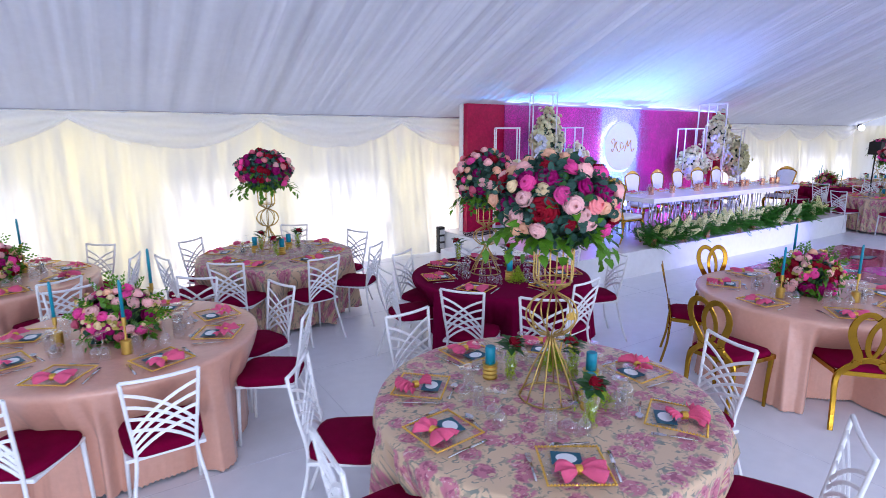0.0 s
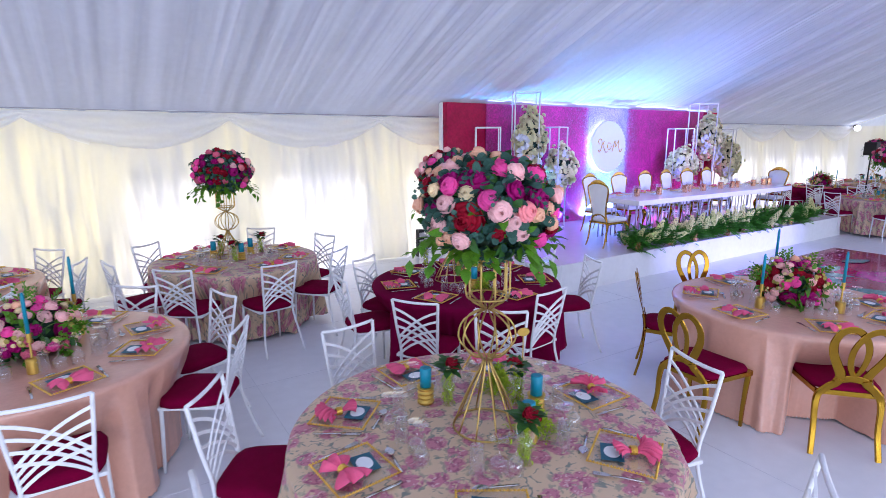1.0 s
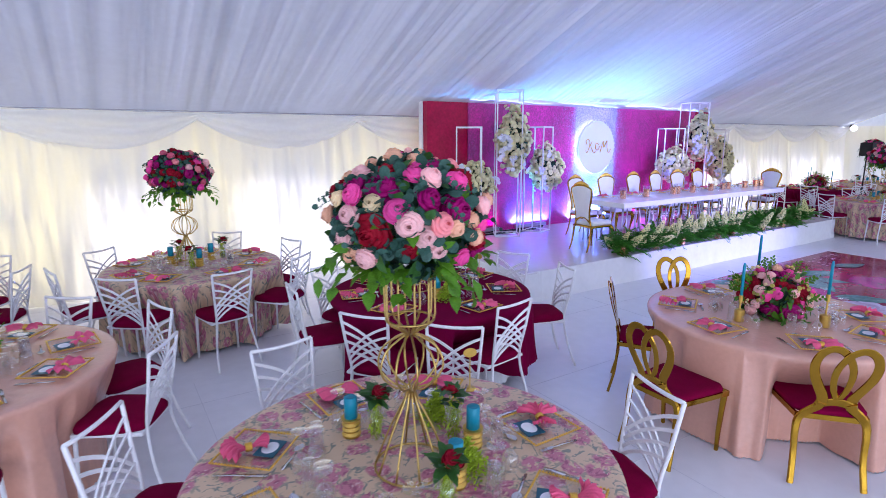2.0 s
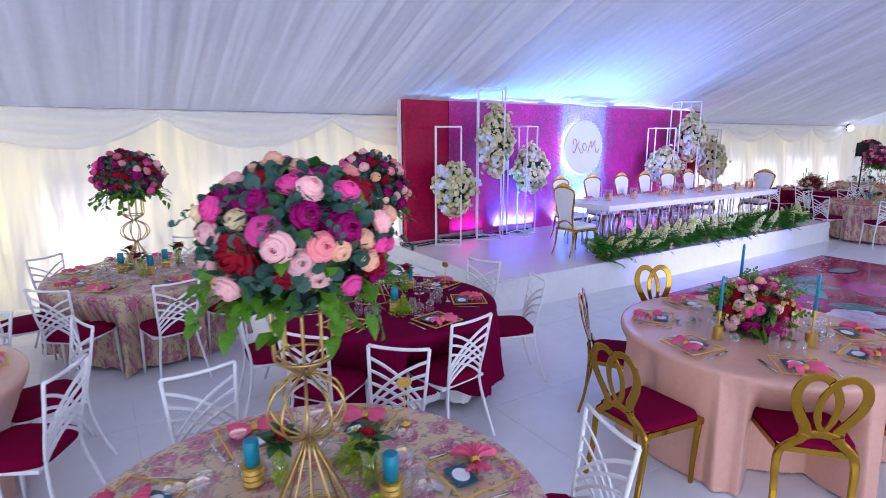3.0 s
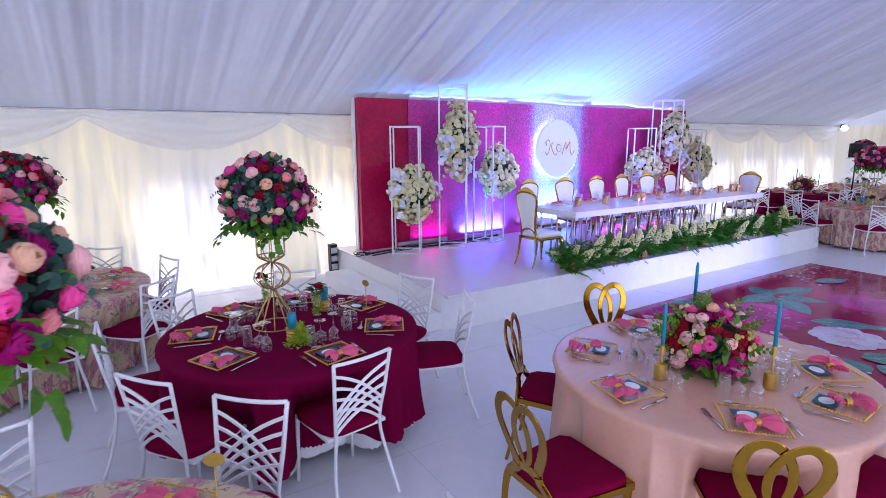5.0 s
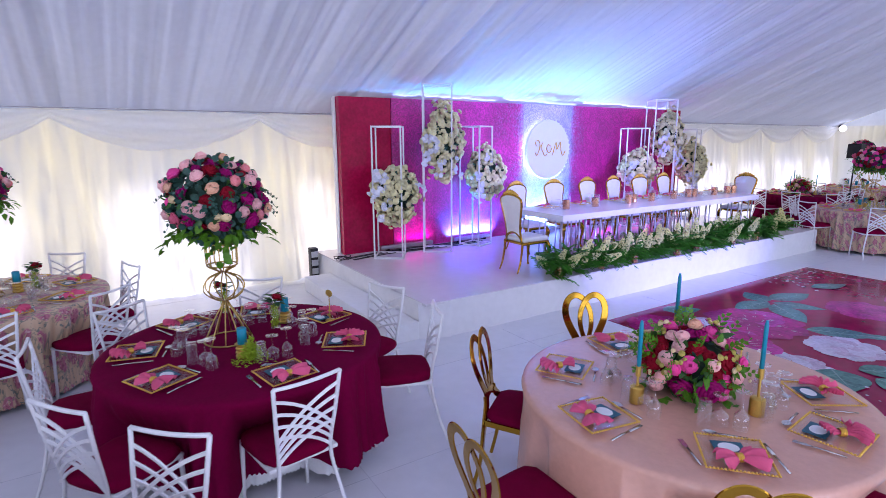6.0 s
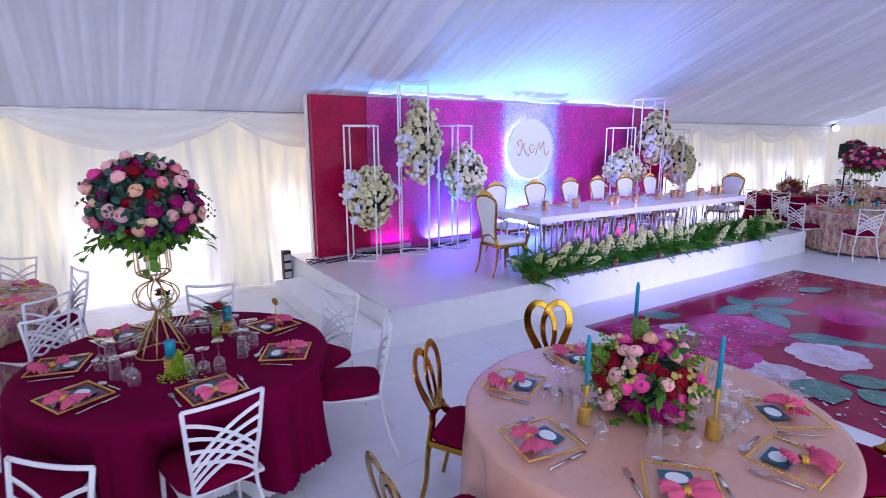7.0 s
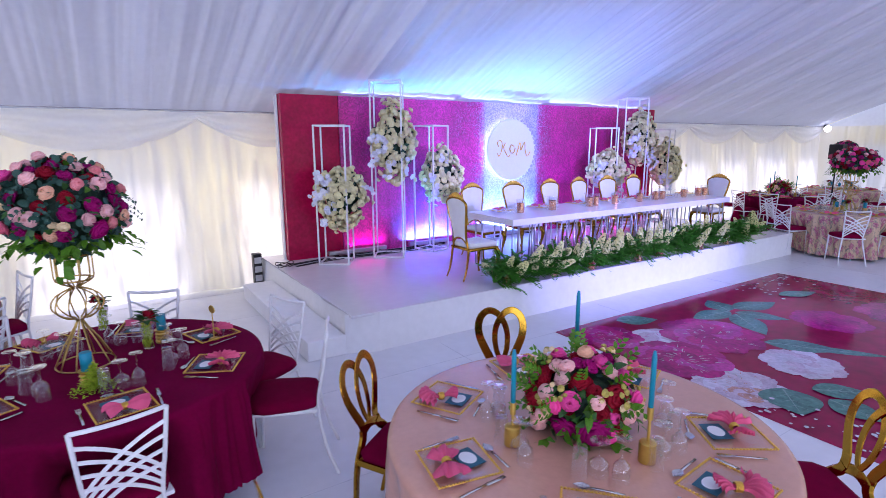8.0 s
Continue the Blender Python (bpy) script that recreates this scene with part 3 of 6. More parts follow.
structure(mesh_object("stage_step", bm, M_STAGE_CLOTH, False), "white cloth-covered step beside the stage", "step")

BD_X0, BD_X1, BD_Y, BD_Z = 5.78, 13.9, 8.42, 2.735
backdrop = tagged(new("backdrop"), "burgundy sequinned stage backdrop wall with a lilac middle", "backdrop")
edges = [BD_X0, 6.62, 9.28, 10.5, 13.3, BD_X1]
for i, (a, b) in enumerate(zip(edges, edges[1:])):
    bm = bmesh.new()
    box(bm, (a + (0.003 if i in (0, 1, 4) else 0.0005), BD_Y + (0.0 if 0 < i < 4 else 0.012), ST_Z), (b - 0.003, BD_Y + 0.2, BD_Z), 0.004)
    part("panel", bm, (M_PANEL_RED, M_SEQUIN, M_SEQUIN, M_SEQUIN, M_PANEL_RED)[i], backdrop, ("plain dark burgundy satin panel", "burgundy sequin panel", "sequin panel with pale lilac glow painted into its colour", "burgundy sequin panel", "plain dark burgundy satin panel")[i], False)
bm = bmesh.new()
box(bm, (BD_X0 - 0.022, BD_Y + 0.13, ST_Z), (BD_X0 - 0.002, BD_Y + 0.24, BD_Z + 0.004), 0.004)
part("end_post", bm, M_WHITE_METAL, backdrop, "white end post", False)

# ---- chairs ----
def lattice_chair(group):
    """White metal chair with a crossed-arc back; origin on the floor under the seat, facing +y."""
    ob = thing("dining_chair", "white metal dining chair with crossed-arc back and burgundy seat", "chair", group)
    bm = bmesh.new()

    def pad(u, v):
        a = 2 * math.pi * u
        r = 1 / max(abs(math.cos(a)) ** 5 + abs(math.sin(a)) ** 5, 1e-9) ** 0.2
        prof = ((0.0, 0.452), (0.97, 0.452), (1.0, 0.463), (1.0, 0.485), (0.96, 0.502), (0.8, 0.512), (0.4, 0.518), (0.0, 0.519))
        k = v * (len(prof) - 1)
        i = min(int(k), len(prof) - 2)
        q = [prof[i][c] + (prof[i + 1][c] - prof[i][c]) * (k - i) for c in (0, 1)]
        w = 0.21 + 0.018 * math.sin(a)
        return Vector((w * r * q[0] * math.cos(a), 0.215 * r * q[0] * math.sin(a), q[1]))

    grid(bm, 24, 8, pad, close_u=True)
    part("seat", bm, M_BURG_SEAT, ob, "burgundy velvet seat pad")
    bm = bmesh.new()
    box(bm, (-0.2, -0.2, 0.432), (0.2, 0.205, 0.455), 0.006)
    part("seat_frame", bm, M_WHITE_METAL, ob, smooth=False)

    def post(s, z):
        """Where the slanting back post stands at height z."""
        k = (z - 0.45) / 0.47
        return Vector((s * (0.150 + 0.035 * k), -0.205 - 0.075 * k, z))

    for s in (-1, 1):
        bm = bmesh.new()
        tube(bm, spline([(s * 0.205, -0.315, 0.0), (s * 0.185, -0.245, 0.20), post(s, 0.45), post(s, 0.70), post(s, 0.925)], 5), 0.011, 6)
        part("leg", bm, M_WHITE_METAL, ob)
        bm = bmesh.new()
        tube(bm, [(s * 0.19, 0.185, 0.44), (s * 0.2, 0.2, 0.0)], [0.014, 0.011], 6)
        part("leg", bm, M_WHITE_METAL, ob)
    bm = bmesh.new()
    tube(bm, bez(post(-1, 0.925), Vector((0, -0.275, 0.90)), post(1, 0.925), 6), 0.011, 6)
    part("top_rail", bm, M_WHITE_METAL, ob)
    bm = bmesh.new()
    for s in (-1, 1):
        for k in range(4):
            a, b = post(s, 0.855 - 0.075 * k), post(-s, 0.60 - 0.042 * k)
            mid = (a + b) / 2 + Vector((s * -0.03, -0.004 * s, 0.055))
            tube(bm, bez(a, mid, b, 7), 0.0, 4, flat=(0.0085, 0.0045), side=(0, 0.2, 1))
    part("back_lattice", bm, M_WHITE_METAL, ob, "crossed curved bars", False)
    return ob


def loop_chair(group):
    """Polished gold chair: broad flat bands rise from the rear legs, close at the waist and open into two interlaced loops."""
    ob = thing("dining_chair", "polished gold dining chair with interlaced loop back, burgundy seat", "chair", group)
    bm = bmesh.new()

    def pad(u, v):
        a = 2 * math.pi * u
        r = 1 / max(abs(math.cos(a)) ** 9 + abs(math.sin(a)) ** 9, 1e-9) ** (1 / 9)
        prof = ((0.0, 0.450), (0.98, 0.450), (1.0, 0.458), (0.995, 0.474), (0.96, 0.484), (0.8, 0.490), (0.4, 0.493), (0.0, 0.494))
        k = v * (len(prof) - 1)
        i = min(int(k), len(prof) - 2)
        q = [prof[i][c] + (prof[i + 1][c] - prof[i][c]) * (k - i) for c in (0, 1)]
        w = 0.222 + 0.030 * math.sin(a)
        return Vector((w * r * q[0] * math.cos(a), 0.225 * r * q[0] * math.sin(a), q[1]))

    grid(bm, 28, 8, pad, close_u=True)
    part("seat", bm, M_BURG_SEAT, ob, "burgundy velvet seat pad")
    bm = bmesh.new()
    for a, b in (((-0.192, -0.218), (-0.247, 0.222)), ((-0.247, 0.222), (0.247, 0.222)), ((0.247, 0.222), (0.192, -0.218)), ((0.192, -0.218), (-0.192, -0.218))):
        tube(bm, [(*a, 0.434), (*b, 0.434)], 0.0, 4, flat=(0.017, 0.008), side=(0, 0, 1))
    part("seat_frame", bm, M_GOLD, ob, smooth=False)

    def at(x, z):
        return Vector((x, -0.222 - 0.115 * max(0, z - 0.43) / 0.5, z))

    tilt = (0, 1, 0.23)
    bm = bmesh.new()
    arch = spline([at(x, z) for x, z in ((-0.105, 0.495), (-0.07, 0.535), (0.0, 0.553), (0.07, 0.535), (0.105, 0.495))], 5)
    band(bm, arch, 0.054, 0.012, tilt)
    part("waist_plate", bm, M_GOLD, ob, "polished gold arch joining the loops", False)
    for s in (-1, 1):
        loop = [(s * 0.078, 0.540), (s * 0.084, 0.590), (s * 0.118, 0.660), (s * 0.150, 0.735), (s * 0.160, 0.810), (s * 0.140, 0.875), (s * 0.095, 0.912), (s * 0.045, 0.908), (s * 0.0, 0.870), (s * -0.036, 0.800), (s * -0.046, 0.725), (s * -0.036, 0.645), (s * -0.012, 0.585), (s * 0.022, 0.548)]
        bm = bmesh.new()
        path = [p + Vector((0, 0.0045 * s * math.cos(3.1 * i / 40), 0)) for i, p in enumerate(spline([at(x, z) for x, z in loop], 5))]
        band(bm, path, [0.062 - 0.030 * (i / len(path)) for i in range(len(path))], 0.0085, tilt)
        part("back_loop", bm, M_GOLD, ob, "broad polished gold loop", False)
        bm = bmesh.new()
        rear = spline([at(s * 0.078, 0.545), at(s * 0.094, 0.510), at(s * 0.140, 0.468), (s * 0.180, -0.226, 0.415), (s * 0.190, -0.232, 0.33), (s * 0.188, -0.245, 0.18), (s * 0.198, -0.285, 0.0)], 5)
        band(bm, rear, [0.066 - 0.030 * min(1, i / 24) for i in range(len(rear))], 0.022, tilt)
        part("leg", bm, M_GOLD, ob, smooth=False)
        bm = bmesh.new()
        front = [(s * 0.232, 0.205, 0.430), (s * 0.226, 0.200, 0.3), (s * 0.218, 0.200, 0.14), (s * 0.214, 0.206, 0.0)]
        band(bm, front, [0.040, 0.034, 0.028, 0.022], 0.024, (0, 1, 0))
        part("leg", bm, M_GOLD, ob, smooth=False)
    return ob


def throne(group):
    """White high-back chair with a waisted back in a polished gold frame; facing +y."""
    ob = thing("throne_chair", "white upholstered high-back chair with carved gold frame", "chair", group)
    bm = bmesh.new()
    box(bm, (-0.225, -0.23, 0.452), (0.225, 0.25, 0.525), 0.03)
    part("seat", bm, M_THRONE, ob, "padded white seat")
    bm = bmesh.new()
    box(bm, (-0.235, -0.24, 0.415), (0.235, 0.26, 0.451), 0.010)
    part("seat_rail", bm, M_GOLD, ob, "polished gold rail")

    def half(z):
        return float(np.interp(z, (0.44, 0.55, 0.66, 0.80, 0.94, 1.04, 1.11, 1.16), (0.178, 0.158, 0.156, 0.180, 0.214, 0.232, 0.222, 0.19)))

    def lean(z):
        return -0.235 - 0.13 * max(0.0, z - 0.45) ** 1.15

    def crown(x):
        return 1.15 - 0.055 * abs(x / 0.22) ** 2.6

    def arch(x):
        return 0.60 - 0.085 * (x / 0.17) ** 2

    def panel(face):
        def f(u, v):
            x0 = (2 * u - 1) * 0.172
            z = arch(x0) + (crown(x0 * 1.22) - arch(x0)) * v
            x = (2 * u - 1) * half(z) * 0.97
            pad = 0.030 * (1 - abs(2 * u - 1) ** 3) * (1 - abs(2 * v - 1) ** 5)
            return Vector((x if face > 0 else -x, lean(z) + face * (0.006 + pad * (1.0 if face > 0 else 0.6)), z))
        return f

    bm = bmesh.new()
    grid(bm, 12, 14, panel(1))
    grid(bm, 12, 14, panel(-1))
    part("backrest", bm, M_THRONE, ob, "padded white back")
    side = [(half(z), z) for z in (0.44, 0.5, 0.56, 0.62, 0.68, 0.75, 0.82, 0.9, 0.97, 1.03, 1.075)]
    top = [(x, crown(x)) for x in (0.205, 0.16, 0.1, 0.05, 0.0)]
    run = [(-x, z) for x, z in side + top] + [(x, z) for x, z in (side + top[:-1])[::-1]]
    bm = bmesh.new()
    tube(bm, spline([Vector((x, lean(z), z)) for x, z in run], 2), 0.017, 8)
    back_frame = part("back_frame", bm, M_GOLD, ob, "polished gold frame")
    bm = bmesh.new()
    tube(bm, [(x, lean(arch(x)), arch(x) - 0.008) for x in (-0.172 + 0.0215 * k for k in range(17))], [0.010 + 0.010 * abs(1 - k / 8) for k in range(17)], 8)
    part("arch", bm, M_GOLD, back_frame, "gold arch under the back")
    # carved crest: a shell between scrolled leaves
    bm = bmesh.new()
    zc = lean(1.15) + 0.004
    for k in range(-4, 5):
        x = 0.037 * k
        h = 0.030 * (1 - (abs(k) / 5) ** 1.6) + 0.006
        bmesh.ops.create_icosphere(bm, subdivisions=2, radius=1.0, matrix=Matrix.Translation((x, zc, crown(x) + 0.014 + h * 0.5)) @ Matrix.Rotation(-0.16 * k, 4, "Y") @ Matrix.Diagonal((0.020, 0.019, 0.012 + h, 1)))
    part("crest", bm, M_GOLD_TRIM, back_frame, "carved gold crest")
    for s in (-1, 1):
        bm = bmesh.new()
        tube(bm, spline([(s * 0.196, -0.235, 0.45), (s * 0.197, -0.25, 0.3), (s * 0.200, -0.28, 0.13), (s * 0.205, -0.33, 0.0)], 4), [0.020 - 0.0007 * i for i in range(13)], 8)
        part("leg", bm, M_GOLD, ob)
        bm = bmesh.new()
        tube(bm, spline([(s * 0.205, 0.225, 0.43), (s * 0.232, 0.258, 0.34), (s * 0.212, 0.238, 0.17), (s * 0.205, 0.232, 0.06), (s * 0.215, 0.25, 0.0)], 4), [0.034, 0.036, 0.037, 0.036, 0.034, 0.030, 0.026, 0.022, 0.018, 0.016, 0.014, 0.013, 0.013, 0.014, 0.016, 0.019, 0.020], 8)
        part("leg", bm, M_GOLD, ob)
    return ob


# ---- tables ----
T_R, T_H = 0.9, 0.762


def round_table(label, cloth_mat, seed, group, hem=0.03, underskirt=False, seats=(), bunch=0.085, flare=0.07):
    """A round table whose cloth falls in folds almost to the floor."""
    ob = thing("round_table", label, "table", group)
    bm = bmesh.new()
    lathe(bm, [(0, T_H - 0.03), (T_R - 0.015, T_H - 0.03), (T_R - 0.015, T_H - 0.006), (0, T_H - 0.006)], 48)
    part("tabletop", bm, M_WHITE_METAL, ob)
    for k in range(4):
        a = math.pi / 4 + k * math.pi / 2
        bm = bmesh.new()
        tube(bm, [(0.52 * math.cos(a), 0.52 * math.sin(a), T_H - 0.03), (0.55 * math.cos(a), 0.55 * math.sin(a), 0)], 0.016, 6)
        part("leg", bm, M_ALU, ob)

    def sheet(top, foot, flare, seed, wave):
        bm = bmesh.new()
        steps = [0, 0.3, 0.6, 0.82, 0.93, 0.975, 1.0]
        drop = [0.0, 0.025, 0.06, 0.13, 0.22, 0.34, 0.48, 0.62, 0.76, 0.88, 1.0]
        n = 600

        def f(u, v):
            a = 2 * math.pi * u
            k = int(round(v * (len(steps) + len(drop) - 2)))
            if k < len(steps):
                r = steps[k] * T_R
                return Vector((r * math.cos(a), r * math.sin(a), top - (0.006 if k == len(steps) - 1 else 0) + 0.0012 * noise.noise((r * 5 * math.cos(a), r * 5 * math.sin(a), seed))))
            d = drop[k - len(steps) + 1]
            c, s = math.cos(a), math.sin(a)
            fold = 1.1 * (1 - 2.4 * abs(noise.noise((c * 4.5, s * 4.5, seed)))) * 0.6 + 0.7 * noise.noise((c * 10, s * 10, seed + 3)) + 0.35 * noise.noise((c * 20, s * 20, d * 1.2 + seed)) + 0.22 * noise.noise((c * 46, s * 46, d * 0.8 + seed)) + 0.8 * (0.55 - abs(math.sin(11 * a + 2.5 * noise.noise((c * 2, s * 2, seed + 15))))) * (0.7 + 0.6 * noise.noise((c * 2, s * 2, seed + 16))) + 0.4 * math.sin(26 * a + 5 * noise.noise((c * 3, s * 3, seed + 5)))* (0.4 + 0.6 * noise.noise((c * 2.5, s * 2.5, seed + 6)))
            if cloth_mat == M_SATIN:
                # heavy satin falls in few broad folds
                fold = 1.3 * (0.5 - 1.5 * abs(noise.noise((c * 3.4, s * 3.4, seed)))) + 0.9 * noise.noise((c * 6, s * 6, d * 0.5 + seed + 3)) + 0.16 * noise.noise((c * 16, s * 16, d * 2 + seed)) + 0.5 * (0.5 - abs(math.sin(5 * a + 3 * noise.noise((c * 2, s * 2, seed + 15))))) + 0.45 * (0.5 - abs(math.sin(14 * a + 4 * noise.noise((c * 2, s * 2, seed + 17)))) ** 0.6) * (0.4 + 0.9 * noise.noise((c * 3, s * 3, seed + 18)))
                fold = min(fold, 0.35)
            r = T_R + 0.004 + flare * d + wave * fold * min(1, d * 4.5) * (0.62 + 0.55 * d) - 0.03 * d * (1 - d)
            r -= 0.06 * min(1, d * 8) if flare < 0 else 0
            for deg, seat_r in seats:
                # a chair pushed in presses the cloth back to the front of its seat
                off = abs((a - radians(deg) + math.pi) % (2 * math.pi) - math.pi)
                side = min(1, max(0, (0.37 - off) / 0.09))
                deep = min(1, max(0, (d - 0.03) / 0.42))
                press = side * side * (3 - 2 * side) * deep ** 1.3
                r += (min(r, seat_r - (0.235 if flare > 0 else 0.30) + wave * 0.55 * fold) - r) * press
            z = top - 0.006 - (top - foot) * d + (0.02 * noise.noise((c * 3, s * 3, seed + 9)) if d > 0.99 else 0)
            if d > 0.99:
                # pinked edge
                z += 0.007 * abs((u * n) % 4 - 2) - 0.007
            return Vector((r * c, r * s, max(z, 0.006)))

        grid(bm, n, len(steps) + len(drop) - 1, f, close_u=True, uv=lambda co: (co.x * (1 + max(0, top - co.z) * 0.9), co.y * (1 + max(0, top - co.z) * 0.9)))
        bmesh.ops.remove_doubles(bm, verts=bm.verts, dist=1e-5)
        return bm

    if underskirt:
        part("underskirt", sheet(T_H - 0.014, 0.06, -0.09, seed + 20, 0.02), M_UNDER, ob, "white lace underskirt")
    cloth = mesh_object("tablecloth", sheet(T_H, hem, flare, seed, bunch), cloth_mat)
    tagged(cloth, "round cloth hanging in folds over the table: " + label.split(" draped")[0], "tablecloth", "tablecloths")
    return ob, cloth


# ---- table settings ----
def charger(group):
    ob = thing("charger_plate", "square clear glass charger plate with gold beaded rim", "plate", group)
    bm = bmesh.new()
    h = 0.136
    grid(bm, 9, 9, lambda u, v: Vector(((u - 0.5) * 2 * h, (v - 0.5) * 2 * h, 0.006 + 0.014 * max(abs(u - 0.5), abs(v - 0.5)) ** 4 * 16)))
    geom = bm.faces[:]
    ext = bmesh.ops.extrude_face_region(bm, geom=geom)
    bmesh.ops.translate(bm, vec=(0, 0, -0.005), verts=[v for v in ext["geom"] if isinstance(v, bmesh.types.BMVert)])
    part("plate", bm, M_PLATE, ob, "clear glass plate")
    bm = bmesh.new()
    n = 19
    for s in range(4):
        m = Matrix.Rotation(s * math.pi / 2, 4, "Z")
        for k in range(n):
            x = -h + 2 * h * k / n
            bmesh.ops.create_icosphere(bm, subdivisions=1, radius=0.0062, matrix=m @ Matrix.Translation((x, -h, 0.021)))
        tube(bm, [m @ Vector((-h, -h, 0.018)), m @ Vector((h, -h, 0.018))], 0.0024, 4)
    part("beaded_rim", bm, M_GOLD_TRIM, ob, "gold beaded rim")
    return ob


def napkin(group, seed=0):
    """A soft napkin pulled through a ring into a bow of two puffed, pleated lobes."""
    ob = thing("napkin", "pink cloth napkin tied as a bow with a gold ring", "napkin", group)
    bm = bmesh.new()

    def f(u, v):
        s, t = (u - 0.5) * 2, (v - 0.5) * 2
        a = abs(s)
        big = 1.08 if s > 0 else 0.92
        half = (0.016 + 0.060 * math.sin(min(1, a * 1.1) * math.pi / 2) ** 1.2) * big
        wander = 0.35 * noise.noise((s * 2 + seed, t * 2, 7))
        pleat = math.sin((t * 2.6 + wander) * math.pi) * 0.75 + 0.25 * math.sin((t * 5.1 + s) * math.pi)
        z = 0.026 + 0.013 * pleat * (0.2 + a) * (1 - 0.3 * abs(t)) + 0.026 * math.sin(math.pi * min(1, a * 0.85)) * (1 - t * t) - 0.006 * a * t * t
        x = s * 0.108 * big - (1 if s > 0 else -1) * 0.030 * t * t * a + 0.006 * pleat * a
        return Vector((x, t * half + 0.008 * noise.noise((s * 3 + seed, t * 2, 4)) * a, z))

    grid(bm, 24, 36, f)
    part("cloth", bm, M_NAPKIN, ob, "soft pleated pink cloth")
    napkin_ring(ob)
    return ob


def napkin_ring(ob):
    bm = bmesh.new()
    for k in (-0.010, -0.003, 0.004, 0.011):
        tube(bm, [(k, 0.018 * math.cos(a), 0.024 + 0.017 * math.sin(a)) for a in (2 * math.pi * i / 12 for i in range(12))], 0.0042, 5, closed=True)
    part("napkin_ring", bm, M_GOLD_TRIM, ob, "gold coil ring")


def napkin_fan(group):
    """A napkin pleated lengthways through a ring: one end spread as a wide fan, the other as a short tuft."""
    ob = thing("napkin", "pink cloth napkin pleated into a fan through a gold ring", "napkin", group)
    bm = bmesh.new()

    def f(u, v):
        s, t = (u - 0.42) / 0.58, (v - 0.5) * 2
        a = abs(s)
        open_ = 1.12 if s > 0 else 0.75
        ang = t * open_ * (0.25 + 0.75 * min(1, a * 1.4))
        r = 0.012 + (0.104 if s > 0 else 0.105) * a
        zig = (0.5 - abs((v * 7.5) % 1.0 - 0.5)) * 2 - 0.5
        z = 0.022 + 0.021 * zig * (0.35 + a) + 0.026 * (1 - t * t) * math.sin(math.pi * min(1, a)) + 0.012 * a
        return Vector((r * math.cos(ang) * (1 if s > 0 else -1), r * math.sin(ang) + 0.011 * t * (1 - min(1, a * 3)), z + 0.003 * noise.noise((s * 4, t * 4, 2))))

    grid(bm, 19, 46, f)
    part("cloth", bm, M_NAPKIN, ob, "pleated pink cloth")
    napkin_ring(ob)
    return ob


def place_card(group):
    ob = thing("menu_card", "teal card with a white oval label", "card", group)
    bm = bmesh.new()
    box(bm, (-0.065, -0.048, 0.0), (0.065, 0.048, 0.003))
    part("card", bm, M_CARD_TEAL, ob, "teal card", False)
    bm = bmesh.new()
    lathe(bm, [(0, 0.003), (0.045, 0.003), (0.044, 0.0045), (0, 0.0045)], 20)
    bmesh.ops.scale(bm, vec=(1, 0.78, 1), verts=bm.verts)
    part("oval_label", bm, M_CARD_WHITE, ob, "white oval label", False)
    return ob


def cutlery(kind, group):
    ob = thing(kind, "polished steel " + kind + " lying on the cloth", "cutlery", group)
    bm = bmesh.new()
    tube(bm, [(0, -0.10, 0.004), (0, -0.02, 0.006), (0, 0.03, 0.005)], 0.0, 4, flat=(0.0055, 0.0016), side=(1, 0, 0))
    part("handle", bm, M_STEEL, ob)
    bm = bmesh.new()
    if kind == "table_knife":
        tube(bm, [(0, 0.03, 0.005), (0.002, 0.09, 0.005), (0, 0.125, 0.004)], 0.0, 4, flat=(0.009, 0.0012), side=(1, 0, 0))
        part("blade", bm, M_STEEL, ob)
    elif kind == "table_fork":
        rim = [(-0.005, 0.03), (-0.0115, 0.05)]
        for k in range(4):
            x = -0.0115 + 0.0063 * k
            rim += [(x, 0.098), (x + 0.002, 0.101), (x + 0.004, 0.098)] + ([(x + 0.004, 0.064), (x + 0.0063, 0.064)] if k < 3 else [])
        rim += [(0.0115, 0.05), (0.005, 0.03)]
        top = bm.faces.new([bm.verts.new((x, y, 0.0065)) for x, y in rim])
        low = bmesh.ops.extrude_face_region(bm, geom=[top])["geom"]
        bmesh.ops.translate(bm, vec=(0, 0, -0.0025), verts=[v for v in low if isinstance(v, bmesh.types.BMVert)])
        bmesh.ops.recalc_face_normals(bm, faces=bm.faces)
        part("fork_head", bm, M_STEEL, ob, smooth=False)
    else:
        grid(bm, 7, 7, lambda u, v: Vector(((u - 0.5) * 0.042 * math.sin(math.pi * (0.12 + 0.86 * v)), 0.03 + 0.065 * v, 0.009 - 0.006 * math.sin(math.pi * u) * math.sin(math.pi * v))))
        part("bowl", bm, M_STEEL, ob)
    return ob


